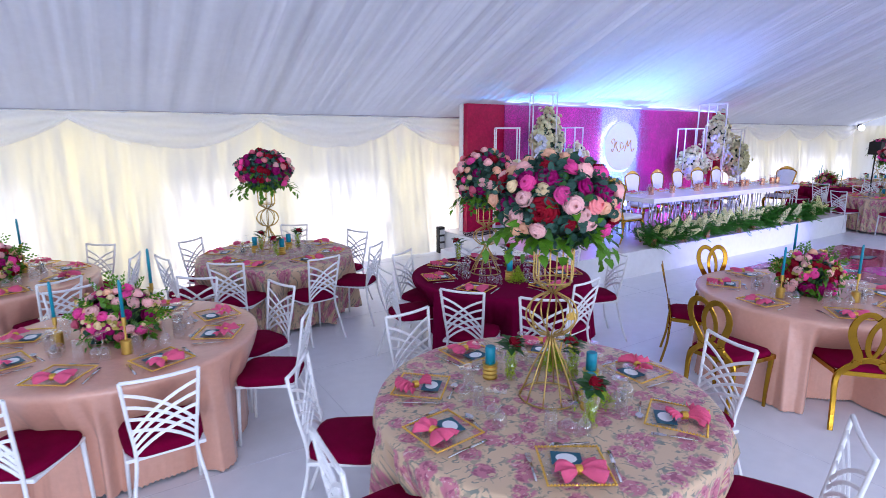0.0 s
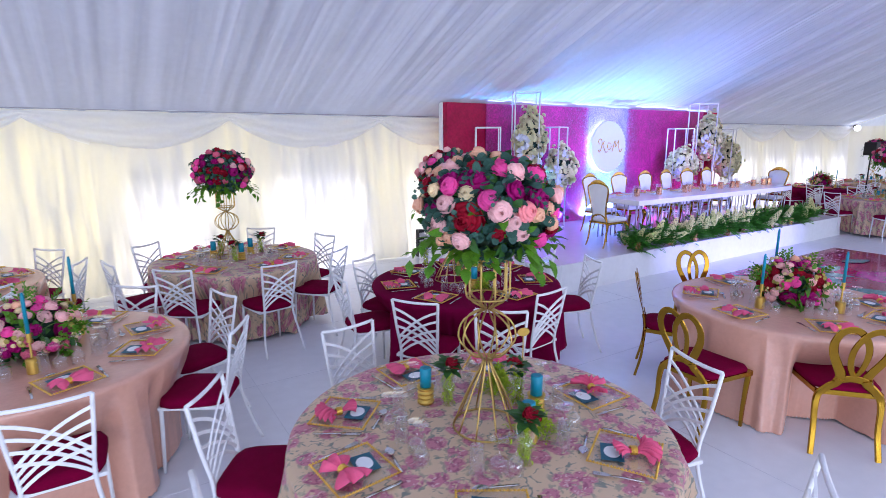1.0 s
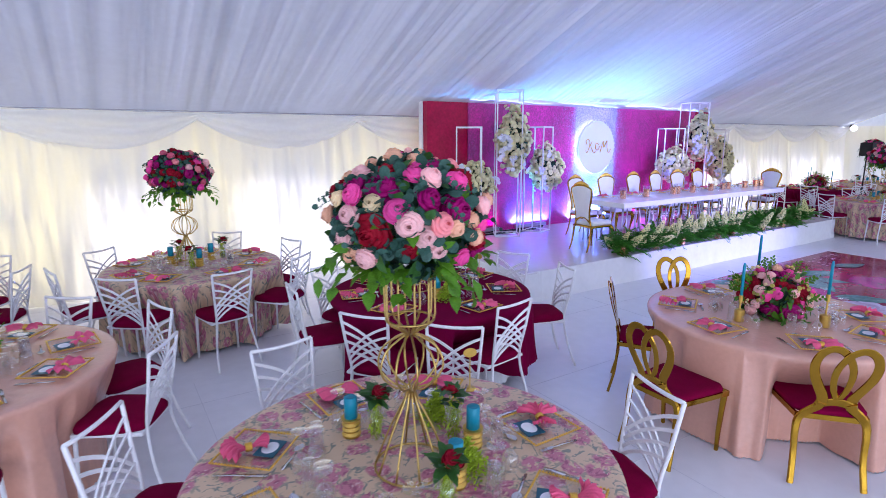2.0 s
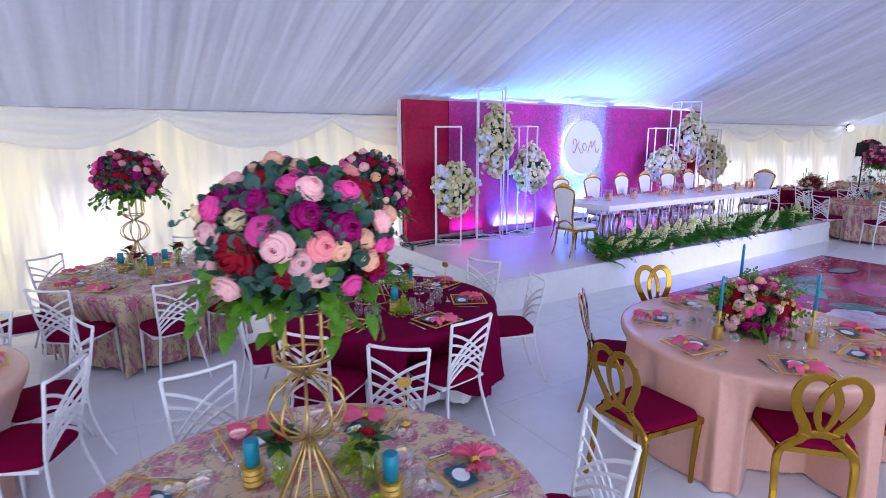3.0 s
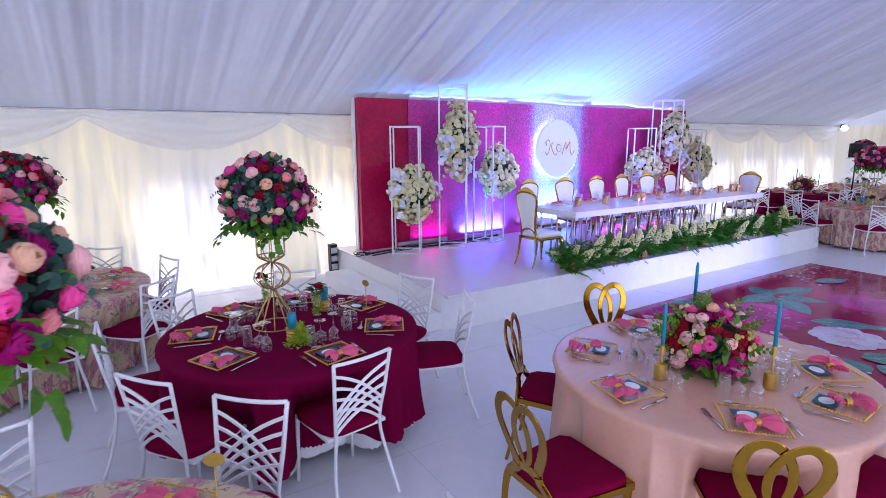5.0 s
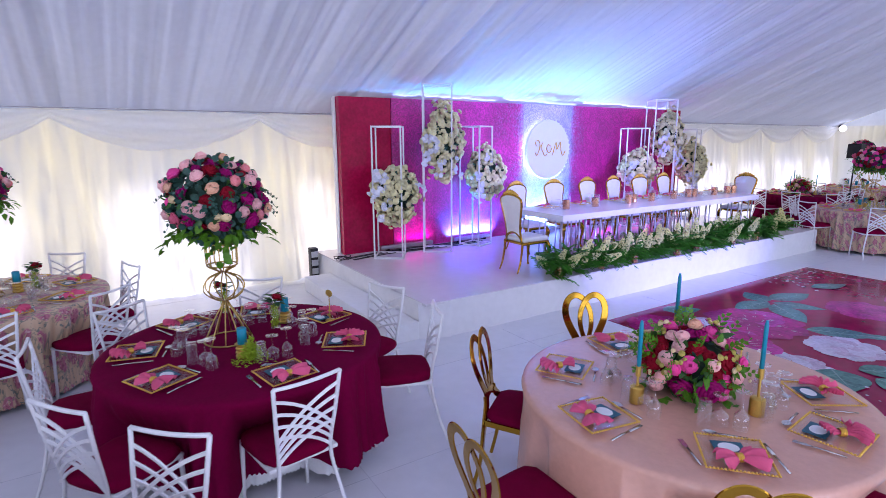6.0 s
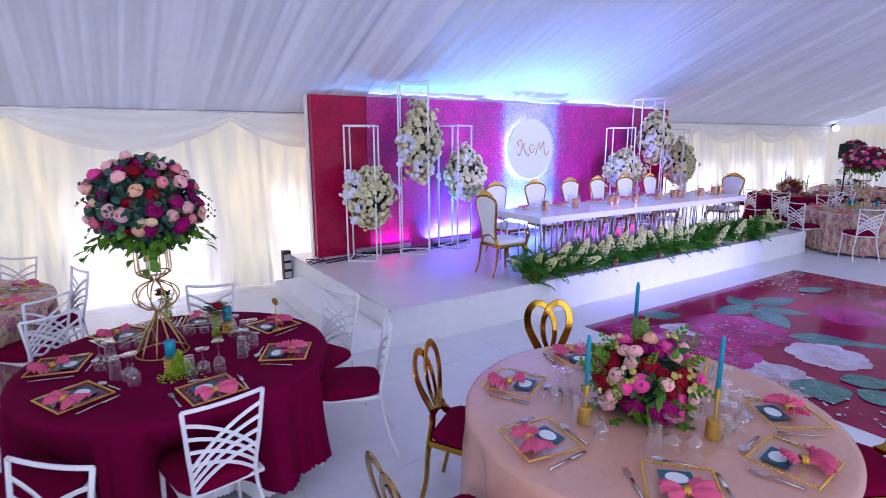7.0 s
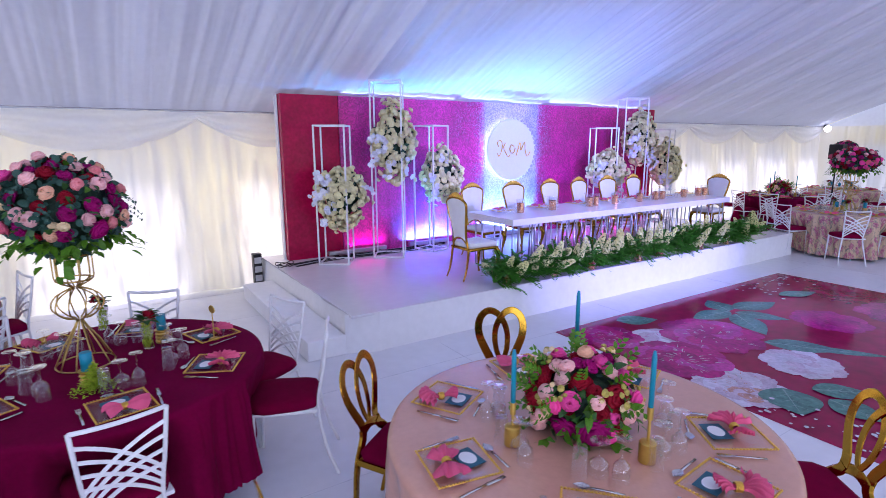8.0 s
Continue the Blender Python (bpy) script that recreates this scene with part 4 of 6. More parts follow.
def stem_glass(group, h=0.19, r=0.036, flip=True):
    """A stemmed glass; set upside down on its rim."""
    ob = thing("wine_glass", "clear stemmed wine glass standing upside down" if flip else "clear stemmed wine glass", "glass", group)
    pr = [(0.0, 0.004), (r * 0.95, 0.0), (r * 0.95, 0.003), (0.006, 0.009), (0.0045, 0.02), (0.0045, h * 0.44), (0.012, h * 0.50), (r * 0.9, h * 0.62), (r * 1.05, h * 0.78), (r * 0.92, h), (r * 0.88, h), (r * 1.0, h * 0.78), (r * 0.85, h * 0.63), (0.008, h * 0.52), (0.0, h * 0.515)]
    if flip:
        pr = [(a, h - z) for a, z in pr][::-1]
    bm = bmesh.new()
    lathe(bm, pr, 14)
    bmesh.ops.recalc_face_normals(bm, faces=bm.faces)
    part("glass_body", bm, M_GLASS, ob)
    return ob


def tumbler(group, h=0.132, r=0.034):
    """A tall straight glass with a thick base, set upside down on its rim."""
    ob = thing("water_glass", "clear straight water glass standing upside down", "glass", group)
    pr = [(0, 0.0), (r * 0.82, 0.0), (r * 0.86, 0.004), (r, h), (r * 0.95, h), (r * 0.8, 0.016), (0, 0.014)]
    bm = bmesh.new()
    lathe(bm, [(a, h - z) for a, z in pr][::-1], 16)
    bmesh.ops.recalc_face_normals(bm, faces=bm.faces)
    part("glass_body", bm, M_GLASS, ob)
    return ob


# ---- flowers ----
def rose_mesh(name, seed, layers, ruffle):
    """A rose of unit radius, opening to +z: broad petals that close over the heart in rings, the rims of the outer ones rolled back."""
    rng = random.Random(seed)
    bm = bmesh.new()
    last = len(layers) - 1
    for li, (n, rad, height) in enumerate(layers):
        out = li / last
        for k in range(n):
            a0 = 2 * math.pi * k / n + li * 1.25 + rng.uniform(-0.2, 0.2)
            wav, tip, rad_k = rng.uniform(0, 6.28), height + rng.uniform(-0.08, 0.06), rad * rng.uniform(0.90, 1.10)
            w = 2 * math.pi / n * 0.74

            def f(u, v, a0=a0, w=w, wav=wav, rad=rad_k, tip=tip):
                if v == 0:
                    return Vector((0, 0, -0.6))
                t = (u - 0.5) * 2
                a = a0 + t * w * (0.45 + 0.55 * math.sin(math.pi * (0.12 + 0.5 * v)))
                bulge = math.sin(math.pi * v * (0.86 if li < last else 0.72))
                rim = max(0, v - 0.8) / 0.2
                r = rad * (0.25 + 0.75 * bulge) + rim * rim * 0.06 * out + 0.03 * t
                z = -0.6 + (tip + 0.6) * math.sin(v * math.pi * 0.5) ** 0.9 - 0.16 * t * t * v * v * (0.5 + out) - rim * rim * 0.10 * out
                z += ruffle * v * math.sin(3.4 * t + wav)
                r *= 1 + ruffle * v * math.sin(3 * t + 1.7 * wav)
                return Vector((r * math.cos(a), r * math.sin(a), z))

            grid(bm, 5, 6, f)
    bmesh.ops.remove_doubles(bm, verts=bm.verts, dist=1e-5)
    me = bpy.data.meshes.new(name)
    bm.to_mesh(me)
    bm.free()
    me.shade_smooth()
    return me


CUPPED = ((2, 0.15, 0.74), (3, 0.33, 0.78), (3, 0.52, 0.75), (4, 0.71, 0.66), (5, 0.89, 0.46), (5, 1.03, 0.16), (4, 1.08, -0.06))
SPREAD = ((3, 0.18, 0.56), (4, 0.36, 0.54), (5, 0.56, 0.45), (6, 0.78, 0.28), (6, 0.96, 0.08), (6, 1.08, -0.12))
OPEN = ((2, 0.2, 0.62), (3, 0.44, 0.62), (4, 0.72, 0.48), (5, 1.0, 0.22), (5, 1.14, -0.04))
ROSE_MESH = {}
for colour, mat_ in ROSES.items():
    ROSE_MESH[colour] = []
    for k in range(3):
        me = rose_mesh("rose", 11 * k + len(colour), *((SPREAD, 0.09) if colour in ("red", "plum") else (OPEN, 0.10) if colour == "white" else (CUPPED, 0.04)))
        me.materials.append(mat_)
        ROSE_MESH[colour].append(me)


def orchid_mesh(name, seed, mat_):
    """A flat open bloom of five broad petals with a small cupped lip, of unit radius."""
    rng = random.Random(seed)
    bm = bmesh.new()
    for k in range(5):
        a0 = 2 * math.pi * k / 5 + rng.uniform(-0.15, 0.15)
        wd = rng.uniform(0.5, 0.72) * (1.2 if k in (1, 4) else 0.9)

        def f(u, v, a0=a0, wd=wd, lift=rng.uniform(0.0, 0.3)):
            t = (u - 0.5) * 2
            r = 0.08 + 1.05 * v
            w = wd * math.sin(math.pi * (0.12 + 0.80 * v)) * t
            return Vector((r * math.cos(a0) - w * math.sin(a0), r * math.sin(a0) + w * math.cos(a0), lift * v + 0.18 * t * t * v - 0.35 * max(0, v - 0.7)))

        grid(bm, 5, 6, f)
    grid(bm, 6, 4, lambda u, v: Vector((0.26 * math.cos(u * 4.2) * (0.3 + v), 0.26 * math.sin(u * 4.2) * (0.3 + v), 0.1 + 0.42 * v)))
    me = bpy.data.meshes.new(name)
    bm.to_mesh(me)
    bm.free()
    me.shade_smooth()
    me.materials.append(mat_)
    return me


ROSE_MESH["lilac"] = [orchid_mesh("orchid", k, ROSES["lilac"]) for k in range(3)]


def leaf(bm, base, way, up, length, width, bend=0.25):
    """One pointed leaf of six faces, folded a little along its rib."""
    base, way, up = Vector(base), Vector(way).normalized(), Vector(up)
    side = way.cross(up)
    if side.length < 1e-4:
        side = way.orthogonal()
    side.normalize()
    nrm = side.cross(way).normalized()
    rib = [base + way * length * t - nrm * (bend * length * t * t) for t in (0, 0.35, 0.7, 1.0)]
    wd = (0.0, 1.0, 0.75, 0.0)
    mid = [bm.verts.new(p) for p in rib]
    left = [bm.verts.new(rib[i] + side * width * wd[i] * 0.5 + nrm * width * 0.12) for i in (1, 2)]
    right = [bm.verts.new(rib[i] - side * width * wd[i] * 0.5 + nrm * width * 0.12) for i in (1, 2)]
    for e in (left, right):
        fl = e is right
        q = [(mid[0], mid[1], e[0]), (mid[1], mid[2], e[1], e[0]), (mid[2], mid[3], e[1])]
        for f in q:
            bm.faces.new(f[::-1] if fl else f)


def round_leaf(bm, base, way, up, r):
    """A small cupped eucalyptus leaf, almost round."""
    base, way, up = Vector(base), Vector(way).normalized(), Vector(up)
    side = way.cross(up)
    side = side.normalized() if side.length > 1e-4 else way.orthogonal().normalized()
    nrm = side.cross(way)
    mid = bm.verts.new(base + way * r - nrm * r * 0.2)
    rim = [bm.verts.new(base + way * r * (1 - 1.1 * math.cos(a)) + side * r * 0.95 * math.sin(a) * (1 - 0.12 * math.cos(a))) for a in (2 * math.pi * i / 9 for i in range(9))]
    for i in range(9):
        bm.faces.new((mid, rim[i - 1], rim[i]))


def sphere_points(n, rng, squash=1.0, low=-0.6):
    """Evenly scattered ways over a ball above a given height."""
    pts = []
    ga = math.pi * (3 - math.sqrt(5))
    for i in range(n):
        z = 1 - (1 - low) * (i + 0.5) / n
        r = math.sqrt(max(0, 1 - z * z))
        a = ga * i + rng.uniform(-0.25, 0.25)
        pts.append(Vector((r * math.cos(a), r * math.sin(a), z + rng.uniform(-0.06, 0.06))).normalized())
    return pts


def turn_to(way, rng):
    return way.to_track_quat("Z", "Y").to_matrix().to_4x4() @ Matrix.Rotation(rng.uniform(0, 6.28), 4, "Z")


MIX = ("blush", "plum", "red", "coral", "peach", "red", "plum", "pink", "blush", "cream", "red", "plum", "coral", "dusty", "blush", "plum", "peach")


def bloom_ball(ob, centre, rx, rz, n, size, rng, colours=MIX, low=-0.55, leaves=150, hanging=26, euca=170, leaf_low=-0.2, sprigs=14, big=1.4, gap=0.72, dark_first=16):
    """A full, uneven ball of roses and leaves round centre, as parts of ob."""
    centre = Vector(centre)
    # one solid lump that closes and darkens the gaps between the roses
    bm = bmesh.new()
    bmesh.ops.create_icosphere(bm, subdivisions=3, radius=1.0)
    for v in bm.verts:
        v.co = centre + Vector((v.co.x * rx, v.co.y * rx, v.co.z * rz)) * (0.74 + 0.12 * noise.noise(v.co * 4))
    part("dark_core", bm, M_CORE, ob, "solid dark green core that darkens the gaps between blooms")
    seeds = [(d, rng.choice(colours)) for d in sphere_points(max(20, n // 3), rng, low=low)]
    placed = []
    ways = []
    for d in sphere_points(n, rng, low=low):
        near = max(seeds, key=lambda q: q[0].dot(d))
        ways.append((d, near[1] if rng.random() < 0.25 else rng.choice(colours)))
    rng.shuffle(ways)
    # the large dark blooms first, then the others into the gaps between them
    first = [w for w in ways if w[1] in ("red", "plum")][:dark_first]
    ways = first + [w for w in ways if w not in first]
    for d, c in ways:
        s = size * rng.uniform(0.86, 1.14) * (rng.choice((1.05, 1.2, big)) if c in ("red", "plum") else 0.72 if c == "cream" else 0.88 if c == "peach" else 1.0)
        k = rng.uniform(0.90, 1.04) * (0.97 if c in ("red", "plum") else 1.02)
        k *= 1 + 0.12 * noise.noise(d * 2.2 + centre * 3 + Vector((n, 0, size * 90)))
        p = centre + Vector((d.x * rx * k, d.y * rx * k, d.z * rz * k))
        if any((p - q).length < gap * (s + e) for q, e in placed):
            continue
        placed.append((p, s))
        w = (Vector((d.x, d.y, d.z * 1.1)) + Vector([rng.uniform(-0.3, 0.3) for _ in range(3)])).normalized()
        piece("rose", rng.choice(ROSE_MESH[c]), Matrix.Translation(p) @ turn_to(w, rng) @ Matrix.Scale(s, 4), ob)
    bm = bmesh.new()
    for i in range(euca):
        d = Vector((rng.gauss(0, 1), rng.gauss(0, 1), rng.gauss(0.1, 1))).normalized()
        k = rng.uniform(0.80, 0.97)
        p = centre + Vector((d.x * rx, d.y * rx, d.z * rz)) * k
        t = (d + Vector([rng.uniform(-0.9, 0.9) for _ in range(3)])).normalized()
        round_leaf(bm, p, t, d, rng.uniform(0.014, 0.026))
    for i in range(sprigs):
        # a eucalyptus stem that pokes out between the blooms
        d = Vector((rng.gauss(0, 1), rng.gauss(0, 1), rng.uniform(-0.3, 1.1))).normalized()
        p = centre + Vector((d.x * rx, d.y * rx, d.z * rz)) * 0.92
        reach = rng.uniform(0.012, 0.019)
        stem = [p + d * (reach * k) + Vector((0, 0, -0.0018 * k * k)) for k in range(7)]
        tube(bm, stem, 0.0014, 4)
        for k, q in enumerate(stem[1:]):
            sd = d.cross(Vector((0, 0, 1))) * (1 if k % 2 else -1) + Vector((0, 0, rng.uniform(-0.4, 0.6)))
            round_leaf(bm, q, sd + d * 0.5, d + Vector([rng.uniform(-0.5, 0.5) for _ in range(3)]), rng.uniform(0.008, 0.013))
    part("eucalyptus", bm, M_EUCA, ob, "grey-green eucalyptus sprigs")["kind"] = "stuff"
    bm, dark = bmesh.new(), bmesh.new()
    for i in range(leaves):
        d = Vector((rng.gauss(0, 1), rng.gauss(0, 1), rng.gauss(leaf_low, 0.7))).normalized()
        p = centre + Vector((d.x * rx, d.y * rx, d.z * rz)) * rng.uniform(0.72, 0.98)
        t = (d + Vector([rng.uniform(-0.8, 0.8) for _ in range(3)]) + Vector((0, 0, -0.3))).normalized()
        leaf(bm if i % 3 else dark, p, t, d, rng.uniform(0.05, 0.085), rng.uniform(0.034, 0.05), 0.3)
    for i in range(hanging):
        # a skirt of leafy twigs below the blooms, spreading outwards
        a = 2 * math.pi * i / hanging + rng.uniform(-0.2, 0.2)
        d = Vector((math.cos(a), math.sin(a), 0))
        p = centre + d * rx * rng.uniform(0.6, 0.85) + Vector((0, 0, -rz * rng.uniform(0.5, 0.72)))
        for k in range(rng.randint(3, 6)):
            q = p + d * (0.024 * k) + Vector((0, 0, -0.004 * k * k))
            leaf(bm, q, d * 0.8 + Vector((rng.uniform(-0.8, 0.8), rng.uniform(-0.8, 0.8), rng.uniform(-0.7, 0.1))), (0, 0, 1), rng.uniform(0.055, 0.09), rng.uniform(0.034, 0.052), 0.3)
    if leaves:
        part("foliage", bm, M_LEAF, ob, "fresh green leaves, some trailing down")["kind"] = "stuff"
    else:
        bm.free()
    for i in range(leaves // 2):
        # darker leaves between the blooms
        d = Vector((rng.gauss(0, 1), rng.gauss(0, 1), rng.gauss(0.25, 0.8))).normalized()
        p = centre + Vector((d.x * rx, d.y * rx, d.z * rz)) * rng.uniform(0.80, 0.96)
        t = (d * 0.8 + Vector([rng.uniform(-1, 1) for _ in range(3)])).normalized()
        leaf(dark, p, t, d, rng.uniform(0.045, 0.075), rng.uniform(0.032, 0.046), 0.3)
    if leaves:
        part("dark_foliage", dark, M_DARK_LEAF, ob, "dark green leaves between the blooms")["kind"] = "stuff"
    else:
        dark.free()


def tall_centrepiece(seed, group, rx, rz, dz, trail=True, colours=MIX):
    """Gold wire stand with an hourglass body carrying a ball of roses; origin on the table top."""
    rng = random.Random(seed)
    zf = (dz - rz * 0.9) / 0.80
    stand = thing("flower_stand", "gold wire stand with hourglass cage on the table", "stand", group)
    for z, r in ((0.006, 0.155), (0.62, 0.095), (0.795, 0.10)):
        bm = bmesh.new()
        tube(bm, [(r * math.cos(a), r * math.sin(a), z * zf) for a in (2 * math.pi * i / 24 for i in range(24))], 0.0052, 6, closed=True)
        part("ring", bm, M_GOLD_WIRE, stand)
    for k in range(10):
        a = 2 * math.pi * k / 10
        c, s = math.cos(a), math.sin(a)
        bm = bmesh.new()
        prof = [(0.155, 0.006), (0.088, 0.17), (0.016, 0.322), (0.07, 0.352), (0.12, 0.40), (0.132, 0.45), (0.105, 0.51), (0.04, 0.55), (0.016, 0.56), (0.05, 0.585), (0.095, 0.62), (0.10, 0.70), (0.10, 0.795)]
        tube(bm, spline([(r * c, r * s, z * zf) for r, z in prof], 3), 0.0046, 5)
        part("wire", bm, M_GOLD_WIRE, stand)
    flowers = thing("flower_ball", "round arrangement of pink, blush, red and plum roses", "flowers", group)
    bloom_ball(flowers, (0, 0, dz), rx * 0.93, rz * 0.95, 420, 0.040, rng, colours, leaves=120, hanging=24, euca=1000 if seed == 21 else 720, leaf_low=-0.9, big=1.7 if seed == 21 else 1.25, gap=0.74 if seed == 21 else 0.80, sprigs=20, dark_first=38 if seed < 22 or seed == 24 else 60)
    if trail:
        bm = bmesh.new()
        for j in range(2):
            a = rng.uniform(0, 6.28)
            p = Vector((0.2 * math.cos(a), 0.2 * math.sin(a), dz - 0.7 * rz))
            for k in range(5):
                p = p + Vector((0.012 * math.cos(a), 0.012 * math.sin(a), -0.03))
                leaf(bm, p, (rng.uniform(-1, 1), rng.uniform(-1, 1), -0.7), (math.cos(a), math.sin(a), 0.2), 0.07, 0.05, 0.2)
        part("trailing_vine", bm, M_LEAF, flowers, "long trailing leaves")
    return stand, flowers


def low_centrepiece(seed, group, colours=("red", "plum", "pink", "blush", "plum", "red", "pink", "blush", "pink", "red", "plum", "peach")):
    """A loose low mound of roses with small apricot blossoms and pointed sprigs all over."""
    rng = random.Random(seed)
    ob = thing("flower_mound", "low mound of pink, peach, red and plum roses with leaves", "flowers", group)
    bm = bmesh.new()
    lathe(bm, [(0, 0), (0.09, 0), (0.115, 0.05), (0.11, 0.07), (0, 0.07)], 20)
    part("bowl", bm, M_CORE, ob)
    c0 = Vector((0, 0, 0.15))
    bloom_ball(ob, c0, 0.24, 0.20, 210, 0.038, rng, colours, low=-0.45, leaves=150, hanging=8, euca=20, sprigs=0, big=1.75, dark_first=21)
    tufts = [Vector((rng.gauss(0, 1), rng.gauss(0, 1), rng.uniform(-0.2, 1.2))).normalized() for _ in range(16)]
    for i in range(96):
        d = (tufts[i % 16] + Vector([rng.uniform(-0.16, 0.16) for _ in range(3)])).normalized()
        q = c0 + Vector((d.x * 0.245, d.y * 0.245, d.z * 0.22)) * rng.uniform(1.0, 1.2)
        piece("blossom", rng.choice(ROSE_MESH["lime" if i % 3 else "cream"]), Matrix.Translation(q) @ turn_to(d, rng) @ Matrix.Scale(rng.uniform(0.008, 0.016), 4), ob)
    bm = bmesh.new()
    for i in range(34):
        d = Vector((rng.gauss(0, 1), rng.gauss(0, 1), abs(rng.gauss(0.2, 0.7)))).normalized()
        p = c0 + Vector((d.x * 0.225, d.y * 0.225, d.z * 0.20))
        side = d.orthogonal().normalized()
        side = Matrix.Rotation(rng.uniform(0, 6.28), 3, d) @ side
        reach = rng.uniform(0.011, 0.021)
        for k in range(8):
            leaf(bm, p + d * reach * k, d * 0.9 + side * (0.8 if k % 2 else -0.8), d.cross(side), rng.uniform(0.04, 0.062) * (1 - 0.06 * k), 0.02, 0.15)
    for a in (-2.4, -0.8, 0.9):
        # a twig that hangs over the rim on to the cloth
        d = Vector((math.cos(a), math.sin(a), 0))
        for k in range(8):
            q = c0 + d * (0.19 + 0.012 * k) + Vector((0, 0, -0.02 - 0.014 * k))
            leaf(bm, q, d * 0.4 + Vector((rng.uniform(-0.7, 0.7), rng.uniform(-0.7, 0.7), -0.5)), d, 0.05, 0.018, 0.2)
    part("greenery", bm, M_LEAF, ob, "pointed green sprigs")["kind"] = "stuff"
    return ob


def taper_candle(group, h_stick, h_candle):
    ob = thing("candlestick", "gold candlestick with a teal taper candle", "candlestick", group)
    bm = bmesh.new()
    lathe(bm, [(0, 0), (0.036, 0), (0.036, 0.085), (0.03, 0.09), (0.007, 0.094), (0.006, h_stick - 0.06), (0.013, h_stick - 0.055), (0.014, h_stick), (0, h_stick)], 24)
    part("stick", bm, M_GOLD_SATIN, ob, smooth=False)
    bm = bmesh.new()
    tube(bm, [(0, 0, h_stick - 0.02), (0, 0, h_stick + h_candle * 0.9), (0, 0, h_stick + h_candle)], [0.0115, 0.0105, 0.006], 8)
    part("candle", bm, M_TEAL, ob, "teal taper candle")
    return ob


def pillar_candle(group, h=0.10):
    ob = thing("pillar_candle", "teal pillar candle on a ridged gold holder", "candle", group)
    bm = bmesh.new()
    lathe(bm, [(0, 0), (0.042, 0), (0.045, 0.012), (0.036, 0.024), (0.044, 0.036), (0.036, 0.048), (0.044, 0.06), (0.036, 0.072), (0.046, 0.084), (0.046, 0.09), (0, 0.09)], 24)
    part("holder", bm, M_GOLD_SATIN, ob, "ridged gold holder", False)
    bm = bmesh.new()
    lathe(bm, [(0, 0.09), (0.03, 0.09), (0.03, 0.09 + h), (0.027, 0.092 + h), (0.01, 0.088 + h), (0, 0.088 + h)], 16)
    part("candle", bm, M_TEAL, ob, "teal wax pillar")
    return ob


def bud_vase(seed, group):
    rng = random.Random(seed)
    ob = thing("bud_vase", "glass vase with lime moss, a dark red rose and leaves", "vase", group)
    bm = bmesh.new()
    lathe(bm, [(0, 0), (0.035, 0), (0.028, 0.05), (0.045, 0.17), (0.042, 0.17), (0.025, 0.055), (0.03, 0.008), (0, 0.008)], 14)
    bmesh.ops.recalc_face_normals(bm, faces=bm.faces)
    part("vase", bm, M_GLASS, ob, "clear glass vase")
    bm = bmesh.new()
    for i in range(320):
        z = rng.uniform(0.008, 0.18)
        a, r = rng.uniform(0, 6.28), rng.uniform(0.008, 0.03)
        leaf(bm, (r * math.cos(a), r * math.sin(a), z), [rng.uniform(-1, 1) for _ in range(3)], (0, 0, 1), rng.uniform(0.015, 0.03), rng.uniform(0.005, 0.01), 0.4)
    part("moss", bm, M_MOSS, ob, "lime green moss")
    bm = bmesh.new()
    for i in range(22):
        a = rng.uniform(0, 6.28)
        leaf(bm, (0.012 * math.cos(a), 0.012 * math.sin(a), 0.15 + rng.uniform(0, 0.09)), (math.cos(a), math.sin(a), rng.uniform(-0.2, 1.4)), (0, 0, 1), rng.uniform(0.05, 0.095), rng.uniform(0.032, 0.05), 0.3)
    part("leaves", bm, M_DARK_LEAF, ob, "dark green leaves")
    piece("rose", ROSE_MESH["red"][0], Matrix.Translation((0.02, -0.02, 0.225)) @ Matrix.Rotation(0.5, 4, "X") @ Matrix.Scale(0.04, 4), ob)
    return ob

# ---- the dining tables ----
def ring_m(centre, deg, r, z=0.0, turn=0.0):
    """A pose at an angle round a table, facing its middle (+y inwards)."""
    a = radians(deg)
    return pose(centre[0] + r * math.cos(a), centre[1] + r * math.sin(a), z, 0, 0, deg + 90 + turn)


CHAIR = lattice_chair("white dining chairs")
GOLD_CHAIR = loop_chair("gold dining chairs")
CHARGER, NAPKIN, FAN, CARD = charger("place settings"), napkin("napkins"), napkin_fan("napkins"), place_card("menu cards")
KNIFE, FORK, SPOON = cutlery("table_knife", "cutlery"), cutlery("table_fork", "cutlery"), cutlery("table_spoon", "cutlery")
WINE, GOBLET, WATER = stem_glass("glasses", 0.19, 0.036), stem_glass("glasses", 0.15, 0.042), tumbler("glasses")
PILLAR, BUD = pillar_candle("pillar candles"), bud_vase(5, "bud vases")
used = set()


def put(ob, m):
    """The first call moves the thing itself, later ones copy it."""
    if ob.name in used:
        return copy_thing(ob, Matrix.LocRotScale(m.translation, m.to_quaternion(), None))
    used.add(ob.name)
    ob.matrix_basis = m
    return ob


TOP = T_H + 0.003


